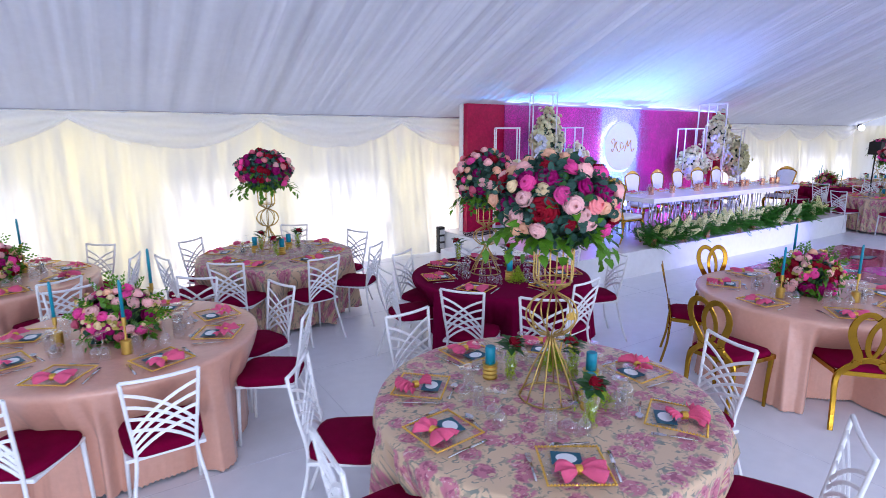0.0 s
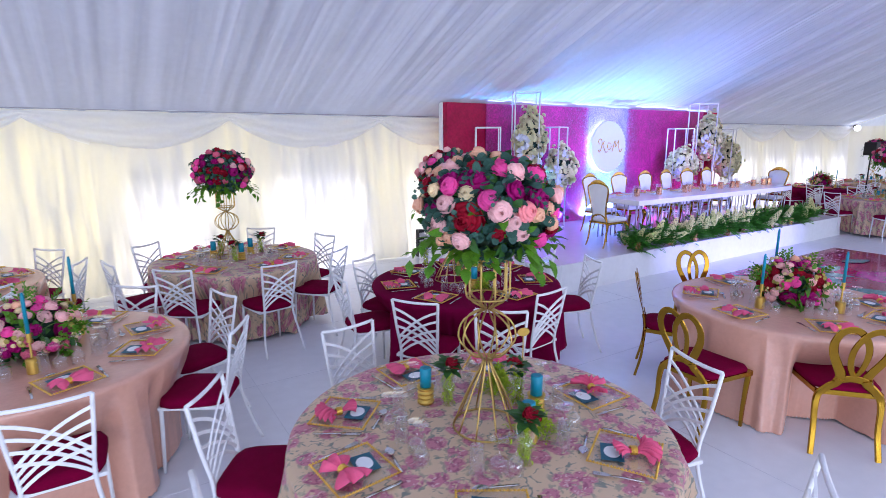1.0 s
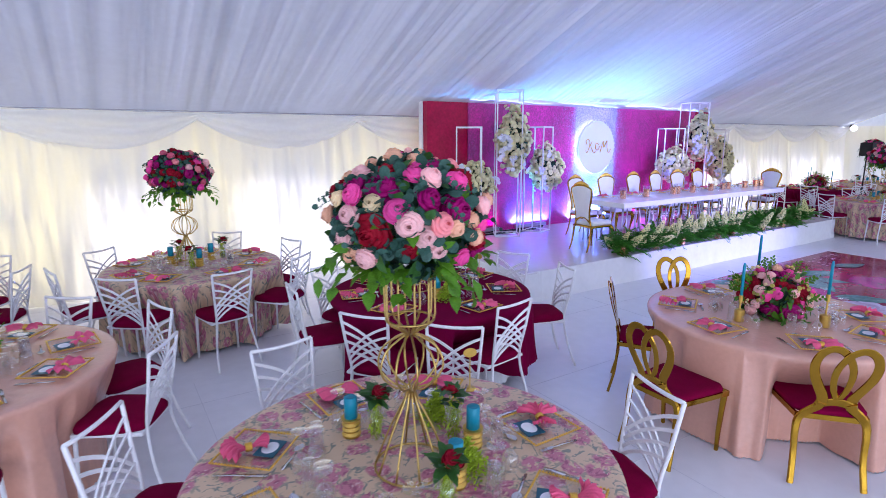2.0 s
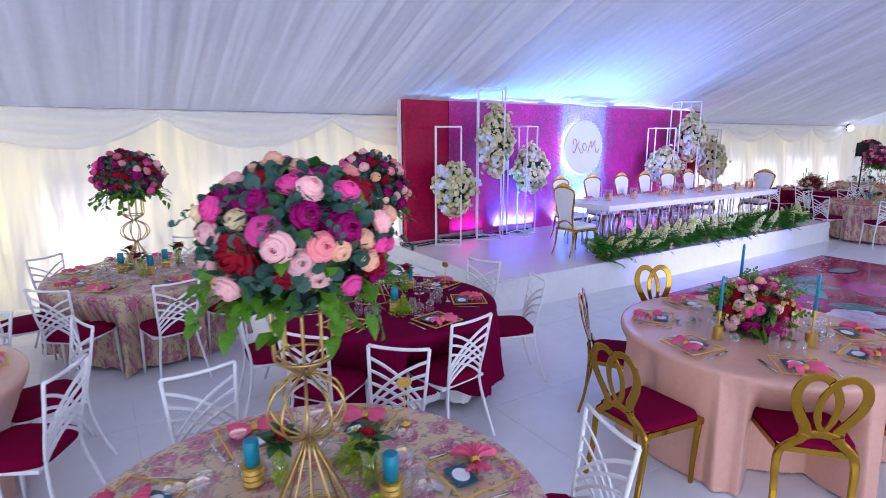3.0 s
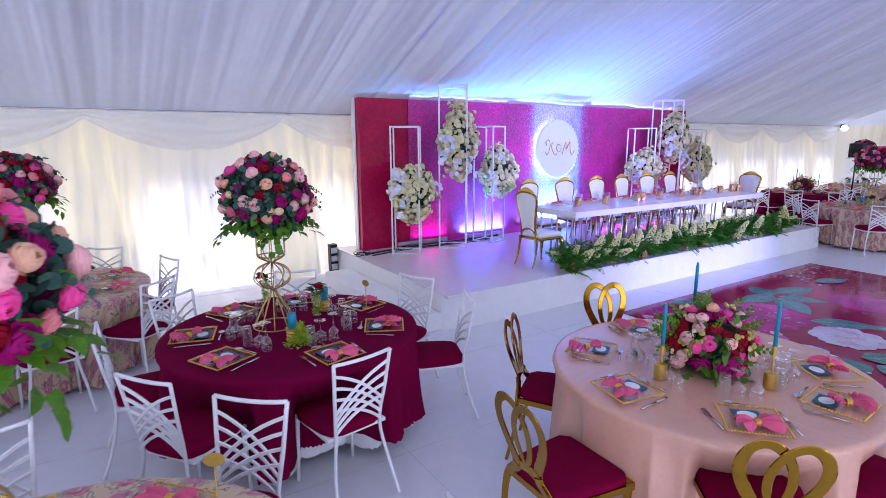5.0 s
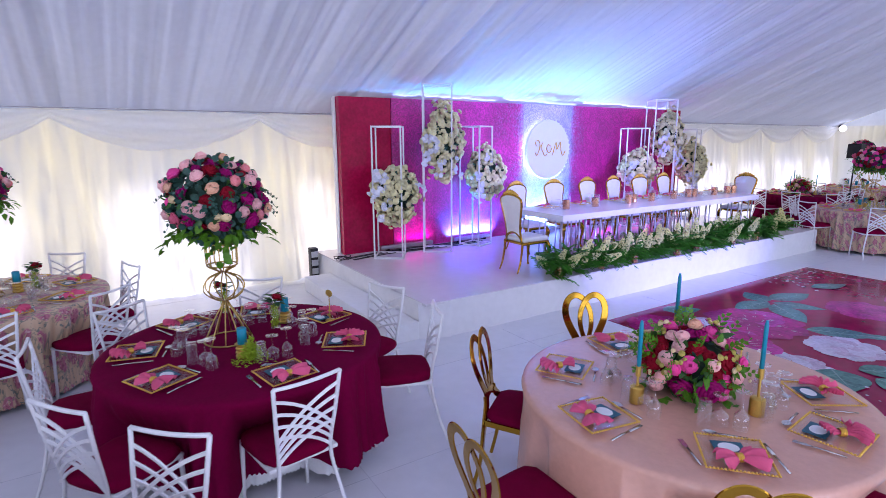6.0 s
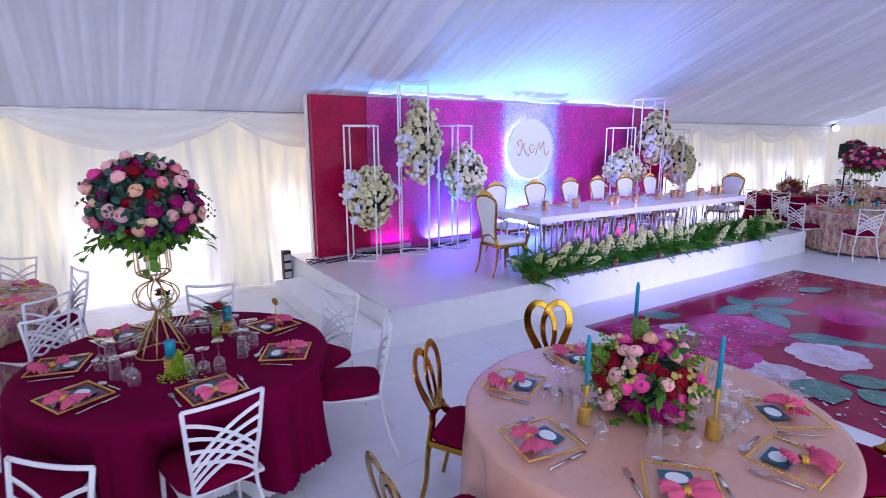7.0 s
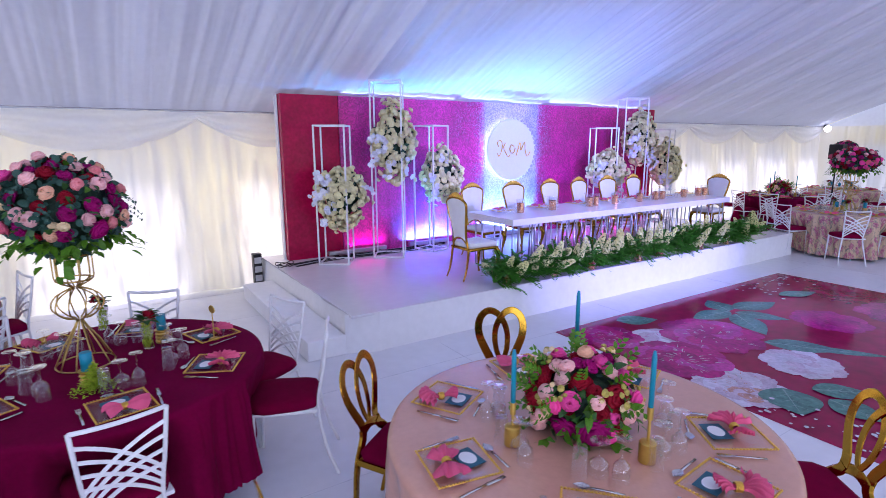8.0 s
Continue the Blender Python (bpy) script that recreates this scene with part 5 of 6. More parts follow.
def settings(centre, angles, rng, bows=(), full=True):
    for deg in angles:
        base = ring_m(centre, deg, 0.668, TOP)
        put(CHARGER, base @ pose(0, 0, 0, 0, 0, rng.uniform(-8, 8)))
        put(CARD, base @ pose(rng.uniform(-0.02, 0.02), 0.055, 0.012, 0, 0, rng.uniform(-12, 12)))
        if deg in bows:
            put(NAPKIN, base @ pose(rng.uniform(-0.015, 0.02), -0.048, 0.006, 0, 0, rng.uniform(-18, 18)))
        else:
            put(FAN, base @ pose(rng.uniform(0.0, 0.035), -0.03, 0.006, 0, 0, rng.uniform(-75, 20)))
        put(KNIFE, base @ pose(0.175, 0.0, 0.002, 0, 0, rng.uniform(-8, 8)))
        put(FORK, base @ pose(-0.175, 0.01, 0.002, 0, 0, rng.uniform(-10, 10)))
        if full:
            put(SPOON, base @ pose(0.02, 0.175, 0.002, 0, 0, 90 + rng.uniform(-14, 14)))
            put(WINE, base @ pose(0.12 + rng.uniform(-0.01, 0.01), 0.25, 0.001))
            put(GOBLET, base @ pose(0.04 + rng.uniform(-0.01, 0.01), 0.285, 0.001))
            put(WATER, base @ pose(-0.05 + rng.uniform(-0.01, 0.01), 0.26, 0.001))


def chairs(kind, centre, rows):
    for row in rows:
        deg, r = row[0], row[1]
        put(kind, ring_m(centre, deg, r, 0.0, row[2] if len(row) > 2 else 0))


def candles_and_vases(centre, angle):
    for k, deg in enumerate((angle, angle + 115, angle + 235)):
        put(PILLAR, ring_m(centre, deg, 0.25, TOP))
        put(BUD, ring_m(centre, deg + 38, 0.26, TOP))


def tapers(centre, rows, rng):
    for dx, dy, hs, hc in rows:
        taper_candle("taper candles", hs, hc).matrix_basis = pose(centre[0] + dx, centre[1] + dy, TOP)


C1, C2, C3, C4, C5, C6 = (2.0, 2.31), (3.47, 4.54), (5.34, 2.49), (1.82, 6.83), (0.11, 4.57), (-0.9, 7.05)
C7, C8, C9 = (17.5, 7.4), (15.35, 5.2), (20.6, 7.3)
# angle round the table, distance of the seat from its middle, turn
SEATS = {
    "C1": ((-15, 0.98, 0), (-64, 1.09, 6), (145, 1.06, 1), (-173, 0.99, -9), (98, 0.95, -1), (47, 0.99, 0), (-120, 1.02, 3)),
    "C2": ((-90, 0.86, 9), (-142, 1.0, -1), (9, 0.95, 15), (72, 0.85, -4), (-22, 1.04, 0), (135, 0.8, -16), (170, 0.95, 6)),
    "C3": ((69, 0.99, -6), (126, 0.88, 0), (178, 1.12, 0), (-132, 0.80, -6), (-36, 1.05, 0), (-84, 0.95, 0)),
    "C4": ((153, 0.78, -24), (-128, 0.97, 1), (-85, 1.01, 7), (-3, 0.84, 24), (-45, 1.02, -4), (-165, 1.03, 0), (62, 0.9, 0)),
    "C5": ((-82, 0.98, -7), (-29, 1.02, 0), (8, 0.94, 11), (53, 0.76, 1), (107, 0.78, 2), (148, 0.95, 8), (-122, 0.98, 0)),
    "C6": ((-118, 0.98, 0), (-62, 0.98, 4), (-12, 0.98, -6), (30, 0.86, 20), (110, 0.95, 0)),
    "C7": ((-160, 1.25, -10), (-112, 1.0, 0), (-62, 1.0, 5), (165, 1.0, 0), (110, 1.0, 0), (30, 1.0, 0)),
    "C8": ((-156, 1.12, 20), (152, 1.05, 14), (-105, 1.0, 0), (105, 1.0, -8), (45, 1.0, 0), (-40, 1.0, 0)),
    "C9": ((-165, 1.0, 0), (160, 1.0, 0), (-110, 1.0, 0), (110, 1.0, 0), (30, 1.0, 0)),
}
FLORAL = "round table draped in champagne cloth printed with roses"
PEACH = "round table draped in blush satin cloth"
BURG = "round table draped in burgundy cloth"
for number, (centre, label, mat_, seed, hem, under) in enumerate(((C1, FLORAL, M_PRINT, 1, 0.03, False), (C2, BURG, M_BURG_CLOTH, 2, 0.17, True), (C3, PEACH, M_SATIN, 3, 0.015, False), (C4, FLORAL, M_PRINT, 4, 0.04, False),
                                            (C5, PEACH, M_SATIN, 5, 0.02, False), (C6, PEACH, M_SATIN, 6, 0.02, False), (C7, BURG, M_BURG_CLOTH, 7, 0.06, True), (C8, FLORAL, M_PRINT, 8, 0.05, False), (C9, FLORAL, M_PRINT, 9, 0.05, False)), 1):
    table, cloth = round_table(label, mat_, seed, "dining tables", hem, under, [row[:2] for row in SEATS["C%d" % number]], 0.055 if mat_ == M_SATIN else 0.05 if number == 2 else 0.075, 0.03 if number == 2 else 0.025 if mat_ == M_SATIN else 0.07)
    table.matrix_basis = cloth.matrix_basis = pose(*centre, 0)

rng = random.Random(42)
A1 = (-177, -122, -57, -8, 49, 92, 141)
A2 = (165, -147, -85, -33, 17, 69, 117)
A3 = (125, 176, -131, -81, -42, 18, 73)
A4 = (150, -160, -125, -73, -31, 20, 70, 110)
A5 = (150, -165, -120, -73, -29, 11, 58, 103)
A6 = (-170, -120, -75, -30, 15, 60, 110)
settings(C1, A1, rng, (-122, -177, 92, 49)), settings(C2, A2, rng, (-85, -147, 69)), settings(C3, A3, rng, (176, -131, 73)), settings(C4, A4, rng, A4[::2])
settings(C5, A5, rng, A5), settings(C6, A6, rng, A6[::2]), settings(C7, A2, rng, A2[::2]), settings(C8, A1, rng, A1[::2]), settings(C9, A3, rng, A3[::2])
chairs(CHAIR, C1, SEATS["C1"])
chairs(CHAIR, C2, SEATS["C2"])
chairs(GOLD_CHAIR, C3, SEATS["C3"])
chairs(CHAIR, C4, SEATS["C4"])
chairs(CHAIR, C5, SEATS["C5"])
chairs(CHAIR, C6, SEATS["C6"])
chairs(CHAIR, C7, SEATS["C7"])
chairs(CHAIR, C8, SEATS["C8"])
chairs(CHAIR, C9, SEATS["C9"])

for centre, seed, rx, rz, dz in (((2.01, 2.28), 21, 0.305, 0.238, 1.05), ((3.375, 4.655), 22, 0.318, 0.30, 0.955), ((1.77, 6.92), 24, 0.325, 0.25, 0.99), ((15.35, 5.15), 28, 0.40, 0.24, 0.94), (C9, 29, 0.3, 0.25, 1.05)):
    stand, flowers = tall_centrepiece(seed, "tall centrepieces", rx, rz, dz, colours=("red", "plum", "pink", "blush", "coral", "plum", "pink", "peach", "red", "blush", "cream", "plum", "pink", "blush", "peach", "plum") if seed == 21 else ("red", "plum", "coral", "dusty", "plum", "pink", "red", "blush", "plum") if seed == 24 else ("red", "plum", "dusty", "plum", "blush", "red", "pink") if seed > 24 else MIX)
    stand.matrix_basis = flowers.matrix_basis = pose(*centre, TOP)
    if seed > 24:
        candles_and_vases(centre, seed * 40)
for x, y in ((1.89, 2.64), (2.31, 2.26), (2.09, 2.07), (3.39, 4.29), (3.81, 4.80), (1.61, 6.99), (1.86, 6.71), (2.02, 6.97)):
    put(PILLAR, pose(x, y, TOP))
for x, y, turn in ((1.98, 2.56, 20), (2.28, 2.37, 140), (1.97, 1.95, 0), (3.72, 4.73, 60), (3.48, 5.32, 200), (1.70, 7.05, 90), (2.15, 7.01, 30), (1.77, 6.65, 250)):
    put(BUD, pose(x, y, TOP, 0, 0, turn))
for centre, seed in ((C3, 31), (C5, 32), (C6, 33), (C7, 34)):
    mound = low_centrepiece(seed, "low centrepieces", ("blush", "blush", "pink", "plum", "plum", "peach", "dusty", "blush", "cream")) if seed == 32 else low_centrepiece(seed, "low centrepieces")
    mound.matrix_basis = pose(*centre, TOP)
    tapers(centre, ((-0.37, 0.05, 0.2, 0.245), (0.23, 0.25, 0.3, 0.265), (0.02, -0.36, 0.245, 0.245)), rng)

# ---- on the stage ----
def flower_frame(x, y, side, h, turn, group):
    """An open white square-tube frame standing on the stage, turned about its middle."""
    ob = thing("display_stand", "tall open white metal frame standing on the stage", "stand", group)
    ob.matrix_basis = pose(x, y, ST_Z, 0, 0, turn)
    k, d = side / 2, 0.0105
    for px in (-k, k):
        for py in (-k, k):
            bm = bmesh.new()
            box(bm, (px - 0.011, py - 0.011, 0.0), (px + 0.011, py + 0.011, h), 0.002)
            part("post", bm, M_WHITE_METAL, ob, smooth=False)
    for z in (0.012, h - 0.011):
        for e in (-k, k):
            bm = bmesh.new()
            box(bm, (-k + 0.0115, e - d, z - d), (k - 0.0115, e + d, z + d), 0.002)
            part("rail", bm, M_WHITE_METAL, ob, smooth=False)
            bm = bmesh.new()
            box(bm, (e - d, -k + 0.0115, z - d), (e + d, k - 0.0115, z + d), 0.002)
            part("rail", bm, M_WHITE_METAL, ob, smooth=False)
    return ob


def white_flowers(centre, rx, rz, n, seed, top=0.0, tail=0.0, point=0.0, wings=(), strays=10):
    """A loose cloud of cream roses drawn out above and below, with wings of pale orchids on arching stems."""
    rng = random.Random(seed)
    ob = thing("white_flower_cluster", "cascading cluster of cream roses and white orchids", "flowers", "white stage flowers")
    c = Vector(centre)

    def shell(d, k):
        pull = (top if d.z > 0 else -tail) * abs(d.z) ** 1.5
        girth = (1 - point * abs(d.z) ** 1.2 * 0.7) * (1 + 0.16 * noise.noise(d * 1.9 + Vector((seed, 0, 0))))
        return c + Vector((d.x * rx * k * girth, d.y * rx * 0.75 * k * girth, d.z * rz * k + pull * k))

    # solid dark lump in the cluster's shape, seen through the gaps
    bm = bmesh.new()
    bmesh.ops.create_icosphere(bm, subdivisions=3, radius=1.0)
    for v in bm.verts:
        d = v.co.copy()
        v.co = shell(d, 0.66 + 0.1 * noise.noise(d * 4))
    part("dark_core", bm, M_CORE, ob, "solid dark green core that darkens the gaps between blooms")
    placed = []
    for d in sphere_points(n, rng, low=-1.0):
        p = shell(d, rng.uniform(0.80, 1.08))
        s = rng.uniform(0.036, 0.056)
        if any((p - q).length < 0.70 * (s + e) for q, e in placed):
            continue
        placed.append((p, s))
        w = (d + Vector([rng.uniform(-0.45, 0.45) for _ in range(3)])).normalized()
        piece("rose", rng.choice(ROSE_MESH["white"]), Matrix.Translation(p) @ turn_to(w, rng) @ Matrix.Scale(s, 4), ob)
    for i in range(strays):
        # single blooms on short stems beyond the outline
        d = Vector((rng.gauss(0, 1), rng.gauss(0, 0.5), rng.gauss(0, 1))).normalized()
        p = shell(d, rng.uniform(1.12, 1.30))
        piece("rose", rng.choice(ROSE_MESH["white"]), Matrix.Translation(p) @ turn_to(d, rng) @ Matrix.Scale(rng.uniform(0.028, 0.040), 4), ob)
    for ax, az, reach, droop, count in wings:
        # an orchid stem: two rows of open blooms along an arch
        base = c + Vector((ax * rx * 0.62, -0.16, az * rz * 0.62))
        way = Vector((ax, -0.15, az)).normalized()
        for k in range(count):
            t = (k + 0.5) / count
            p = base + way * reach * 0.72 * t + Vector((rng.uniform(-0.055, 0.055), rng.uniform(-0.06, 0.04), -droop * t * t + rng.uniform(-0.06, 0.06)))
            w = (Vector((0.15 * ax - 0.35, -1.0, 0.15)) + Vector([rng.uniform(-0.6, 0.6) for _ in range(3)])).normalized()
            piece("orchid", rng.choice(ROSE_MESH["lilac"]), Matrix.Translation(p) @ turn_to(w, rng) @ Matrix.Scale(rng.uniform(0.030, 0.042) * (1.1 - 0.3 * t), 4), ob)
    bm = bmesh.new()
    for i in range(170):
        d = Vector((rng.gauss(0, 1), rng.gauss(0, 1), rng.gauss(0, 1))).normalized()
        t = (d + Vector([rng.uniform(-0.8, 0.8) for _ in range(3)])).normalized()
        leaf(bm, shell(d, rng.uniform(0.62, 0.95)), t, d, rng.uniform(0.05, 0.09), rng.uniform(0.028, 0.045), 0.2)
    part("leaves", bm, M_EUCA, ob, "dark green leaves between the blooms")["kind"] = "stuff"
    return ob


for x, y, side, h, turn in ((6.34, 8.00, 0.41, 1.91, -34), (7.19, 8.00, 0.43, 2.53, -33), (7.96, 8.05, 0.37, 1.93, 20), (11.82, 8.00, 0.42, 1.93, -33), (12.62, 8.00, 0.44, 2.5, -30), (13.62, 8.00, 0.40, 1.92, 20)):
    flower_frame(x, y, side, h, turn, "flower frames")
white_flowers((6.42, 7.95, 1.38), 0.37, 0.36, 420, 71, 0.0, 0.16, 0.25, ((-1, 0.75, 0.42, 0.10, 12), (-1, 0.1, 0.42, 0.12, 14), (-0.8, -0.6, 0.36, 0.10, 10), (1, 0.1, 0.30, 0.06, 5)))
white_flowers((7.24, 7.93, 2.06), 0.36, 0.34, 440, 72, 0.26, 0.26, 0.55, ((-1, 0.25, 0.40, 0.10, 12), (-1, -0.35, 0.40, 0.12, 14), (-0.5, -1, 0.42, 0.06, 10), (0.35, -1, 0.42, 0.05, 8)))
white_flowers((8.13, 8.02, 1.53), 0.35, 0.30, 380, 73, 0.16, 0.06, 0.2, ((-1, 0.2, 0.22, 0.12, 7), (-0.7, -0.7, 0.28, 0.08, 8), (-0.3, 1, 0.25, 0.0, 4)))
white_flowers((11.92, 7.96, 1.50), 0.42, 0.30, 400, 74, 0.10, 0.05, 0.15, ((-1, -0.2, 0.40, 0.12, 16), (-1, 0.5, 0.36, 0.10, 12), (0.4, -0.8, 0.4, 0.1, 10)))
white_flowers((12.80, 7.94, 2.12), 0.40, 0.36, 420, 75, 0.20, 0.16, 0.4, ((-1, 0.1, 0.42, 0.12, 14), (-1, -0.6, 0.46, 0.10, 16), (0.5, -1, 0.45, 0.06, 10), (0.1, -1, 0.5, 0.06, 12)))
white_flowers((13.80, 8.0, 1.55), 0.38, 0.34, 380, 76, 0.18, 0.05, 0.3, ((-1, -0.5, 0.36, 0.10, 12), (-0.4, -1, 0.36, 0.06, 10)))

# head table
head = thing("head_table", "long glossy white table on slim chrome legs on the stage", "table")
HT_X0, HT_X1, HT_Y0, HT_Y1, HT_Z = 7.88, 12.8, 5.98, 6.95, 1.12
bm = bmesh.new()
box(bm, (HT_X0, HT_Y0, HT_Z - 0.085), (HT_X1, HT_Y1, HT_Z), 0.008)
part("tabletop", bm, M_TABLE_WHITE, head, "thick glossy white top", False)
for k in range(15):
    x = HT_X0 + 0.12 + k * (HT_X1 - HT_X0 - 0.24) / 14
    for y in (HT_Y0 + 0.08, HT_Y1 - 0.1):
        for dx in (-0.055, 0.055):
            bm = bmesh.new()
            tube(bm, [(x + dx, y, ST_Z), (x + dx, y, HT_Z - 0.085)], 0.011, 6)
            part("leg", bm, M_ALU, head)

for k in range(14):
    x = HT_X0 + 0.3 + k * (HT_X1 - HT_X0 - 0.6) / 13
    bm = bmesh.new()
    tube(bm, [(x, HT_Y0 + 0.03, HT_Z - 0.085), (x, HT_Y0 + 0.03, HT_Z - 0.27)], 0.0012, 4)
    for z in (0.12, 0.18, 0.24, 0.28):
        bmesh.ops.create_icosphere(bm, subdivisions=1, radius=0.011, matrix=Matrix.Translation((x, HT_Y0 + 0.03, HT_Z - z)))
    part("crystal_strand", bm, M_GLASS, head, "strand of clear crystal drops")

THRONE = throne("white head table chairs")
for i, x in enumerate((8.3, 9.07, 9.88, 10.57, 11.26, 12.0)):
    put(THRONE, pose(x, 7.13, ST_Z, 0, 0, 180 + (4, -3, 2, 5, -4, 2)[i]) @ Matrix.Scale(0.885, 4))
put(THRONE, pose(7.475, 6.245, ST_Z, 0, 0, -90) @ Matrix.Scale(0.885, 4))
put(THRONE, pose(13.02, 6.5, ST_Z, 0, 0, 92) @ Matrix.Scale(0.885, 4))


def votive(group, h=0.135, r=0.06):
    ob = thing("candle_holder", "clear glass cylinder with a rose-gold candle cup", "candle holder", group)
    bm = bmesh.new()
    lathe(bm, [(0, 0.0), (r, 0.0), (r, h * 1.4), (r * 0.97, h * 1.4), (r * 0.97, 0.005), (0, 0.005)], 20)
    part("glass_cylinder", bm, M_HOLDER_GLASS, ob, "clear glass cylinder")
    bm = bmesh.new()
    lathe(bm, [(0, 0.006), (r * 0.86, 0.006), (r * 0.9, h * 1.02), (r * 0.85, h * 1.02), (r * 0.82, 0.03), (0, 0.03)], 11)
    part("cup", bm, M_ROSE_GOLD, ob, "faceted rose-gold cup", False)
    return ob


M_ROSE_GOLD = material("rose_gold", (0.86, 0.40, 0.19), 0.12, metal=1.0, var=0.1, scale=30)
VOTIVE = votive("candle holders")
rng = random.Random(77)
for x in (8.39, 8.96, 9.71, 9.88, 10.27, 10.89, 11.31, 11.48, 12.05, 12.52, 12.7):
    put(VOTIVE, pose(x, 6.41 + rng.uniform(-0.03, 0.03), HT_Z + 0.002))
for x in (8.0, 8.75, 9.55, 10.25, 10.95, 11.6, 12.35):
    base = pose(x + 0.28, HT_Y1 - 0.22, HT_Z + 0.002, 0, 0, 180)
    put(CHARGER, base)
    put(NAPKIN, base @ pose(0, -0.02, 0.006, 0, 0, rng.uniform(-20, 20)))
    put(WINE, base @ pose(0.12, 0.24, 0.0))
    put(GOBLET, base @ pose(0.03, 0.27, 0.0))
    put(WATER, base @ pose(-0.08, 0.25, 0.0))


# fern and stock hedge along the stage front
def frond(bm, base, way, length, rng):
    """One arching fern frond with paired leaflets."""
    base, way = Vector(base), Vector(way).normalized()
    side = way.cross(Vector((0, 0, 1)))
    side = side.normalized() if side.length > 1e-4 else Vector((1, 0, 0))
    droop = rng.uniform(0.2, 0.55)
    for k in range(1, 17):
        t = k / 16
        p = base + way * length * t + Vector((0, 0, -droop * length * t * t))
        ll = length * 0.30 * (1 - t) ** 0.6 + 0.012
        for s in (-1, 1):
            d = side * s + way * 0.7 + Vector((0, 0, rng.uniform(-0.35, 0.2)))
            leaf(bm, p, d, (0, 0, 1), ll, 0.028, 0.2)


hedge = thing("greenery_runner", "runner of dark green fern along the stage front", "plants")
rng = random.Random(9)
for j in range(12):
    bm = bmesh.new()
    x0 = 7.42 + j * 0.495
    for i in range(100):
        a = rng.uniform(0, 6.28)
        p = (x0 + rng.uniform(0, 0.5), 5.76 + rng.uniform(-0.08, 0.16), ST_Z + rng.uniform(0.02, 0.22))
        w = (math.cos(a) * 0.8, math.sin(a) * 0.7 - 0.42, rng.uniform(0.1, 1.3))
        frond(bm, p, w, rng.uniform(0.20, 0.37), rng)
    part("fern", bm, M_FERN, hedge, "dark green fern fronds")["kind"] = "stuff"


def stock_spike_mesh(seed):
    """A flower spike of many small ruffled florets, along +z."""
    rng = random.Random(seed)
    bm = bmesh.new()
    for i in range(58):
        t = (i + rng.random()) / 58
        a = i * 2.4
        r = 0.027 * (1 - t ** 2.5) * (0.75 + 0.25 * math.sin(math.pi * t)) + 0.004
        c = Vector((r * math.cos(a), r * math.sin(a), 0.24 * t))
        d = Vector((math.cos(a), math.sin(a), 0.5))
        for k in range(4):
            e = (d + Vector([rng.uniform(-0.8, 0.8) for _ in range(3)])).normalized()
            leaf(bm, c, e, d, 0.024 * (1.1 - 0.4 * t), 0.026 * (1.1 - 0.4 * t), 0.3)
    me = bpy.data.meshes.new("flower_spike")
    bm.to_mesh(me)
    bm.free()
    me.materials.append(M_STOCK)
    return me


M_STOCK = material("cream_stock_petals", (0.93, 0.92, 0.50), 0.6, var=0.12, scale=30, rnd=0.06, translucent=0.35)
SPIKES = [stock_spike_mesh(k) for k in range(3)]
for i in range(54):
    x = 7.55 + i * 0.1075 + rng.uniform(-0.06, 0.06)
    y = 5.76 + rng.uniform(-0.14, 0.16)
    tilt = Euler((radians(rng.uniform(0, 75)), 0, radians(rng.uniform(-130, 110)))).to_matrix().to_4x4()
    piece("flower_spike", SPIKES[i % 3], Matrix.Translation((x, y, ST_Z + rng.uniform(0.06, 0.22))) @ tilt @ Matrix.Scale(rng.uniform(0.95, 1.4), 4), hedge)
for x in (7.55, 8.32, 9.0, 9.94, 10.46, 11.45, 12.2):
    put(VOTIVE, pose(x, 5.665 - 0.02 * math.sin(9 * x), ST_Z + 0.002))

# round monogram sign with a lit edge
sign = thing("round_sign", "round white sign with gold strokes and a lit edge", "sign")
SC = Vector((9.78, BD_Y - 0.09, 1.93))
bm = bmesh.new()
lathe(bm, [(0, 0.0), (0.525, 0.0), (0.535, 0.01), (0.535, 0.03), (0.525, 0.04), (0, 0.04)], 64)
bmesh.ops.rotate(bm, matrix=Matrix.Rotation(math.pi / 2, 3, "X"), verts=bm.verts)
bmesh.ops.translate(bm, vec=SC, verts=bm.verts)
part("disc", bm, M_CARD_WHITE, sign, "white disc", False)
bm = bmesh.new()
tube(bm, [SC + Vector((0.46 * math.cos(a), 0.03, 0.46 * math.sin(a))) for a in (2 * math.pi * i / 48 for i in range(48))], 0.014, 6, closed=True)
part("light_ring", bm, glow_material("led_ring", (0.62, 0.72, 1.0), 8.0), sign, "glowing LED ring behind the edge")
for sx in (-0.25, 0.25):
    bm = bmesh.new()
    tube(bm, [SC + Vector((sx, 0, 0)), SC + Vector((sx, 0.095, 0))], 0.02, 8)
    part("standoff", bm, M_WHITE_METAL, sign, "white mounting post")
for k in range(40):
    a = 2 * math.pi * k / 40
    bm = bmesh.new()
    bmesh.ops.create_icosphere(bm, subdivisions=1, radius=0.014, matrix=Matrix.Translation(SC + Vector((0.532 * math.cos(a), -0.045, 0.532 * math.sin(a)))))
    part("bead", bm, M_CARD_WHITE, sign)
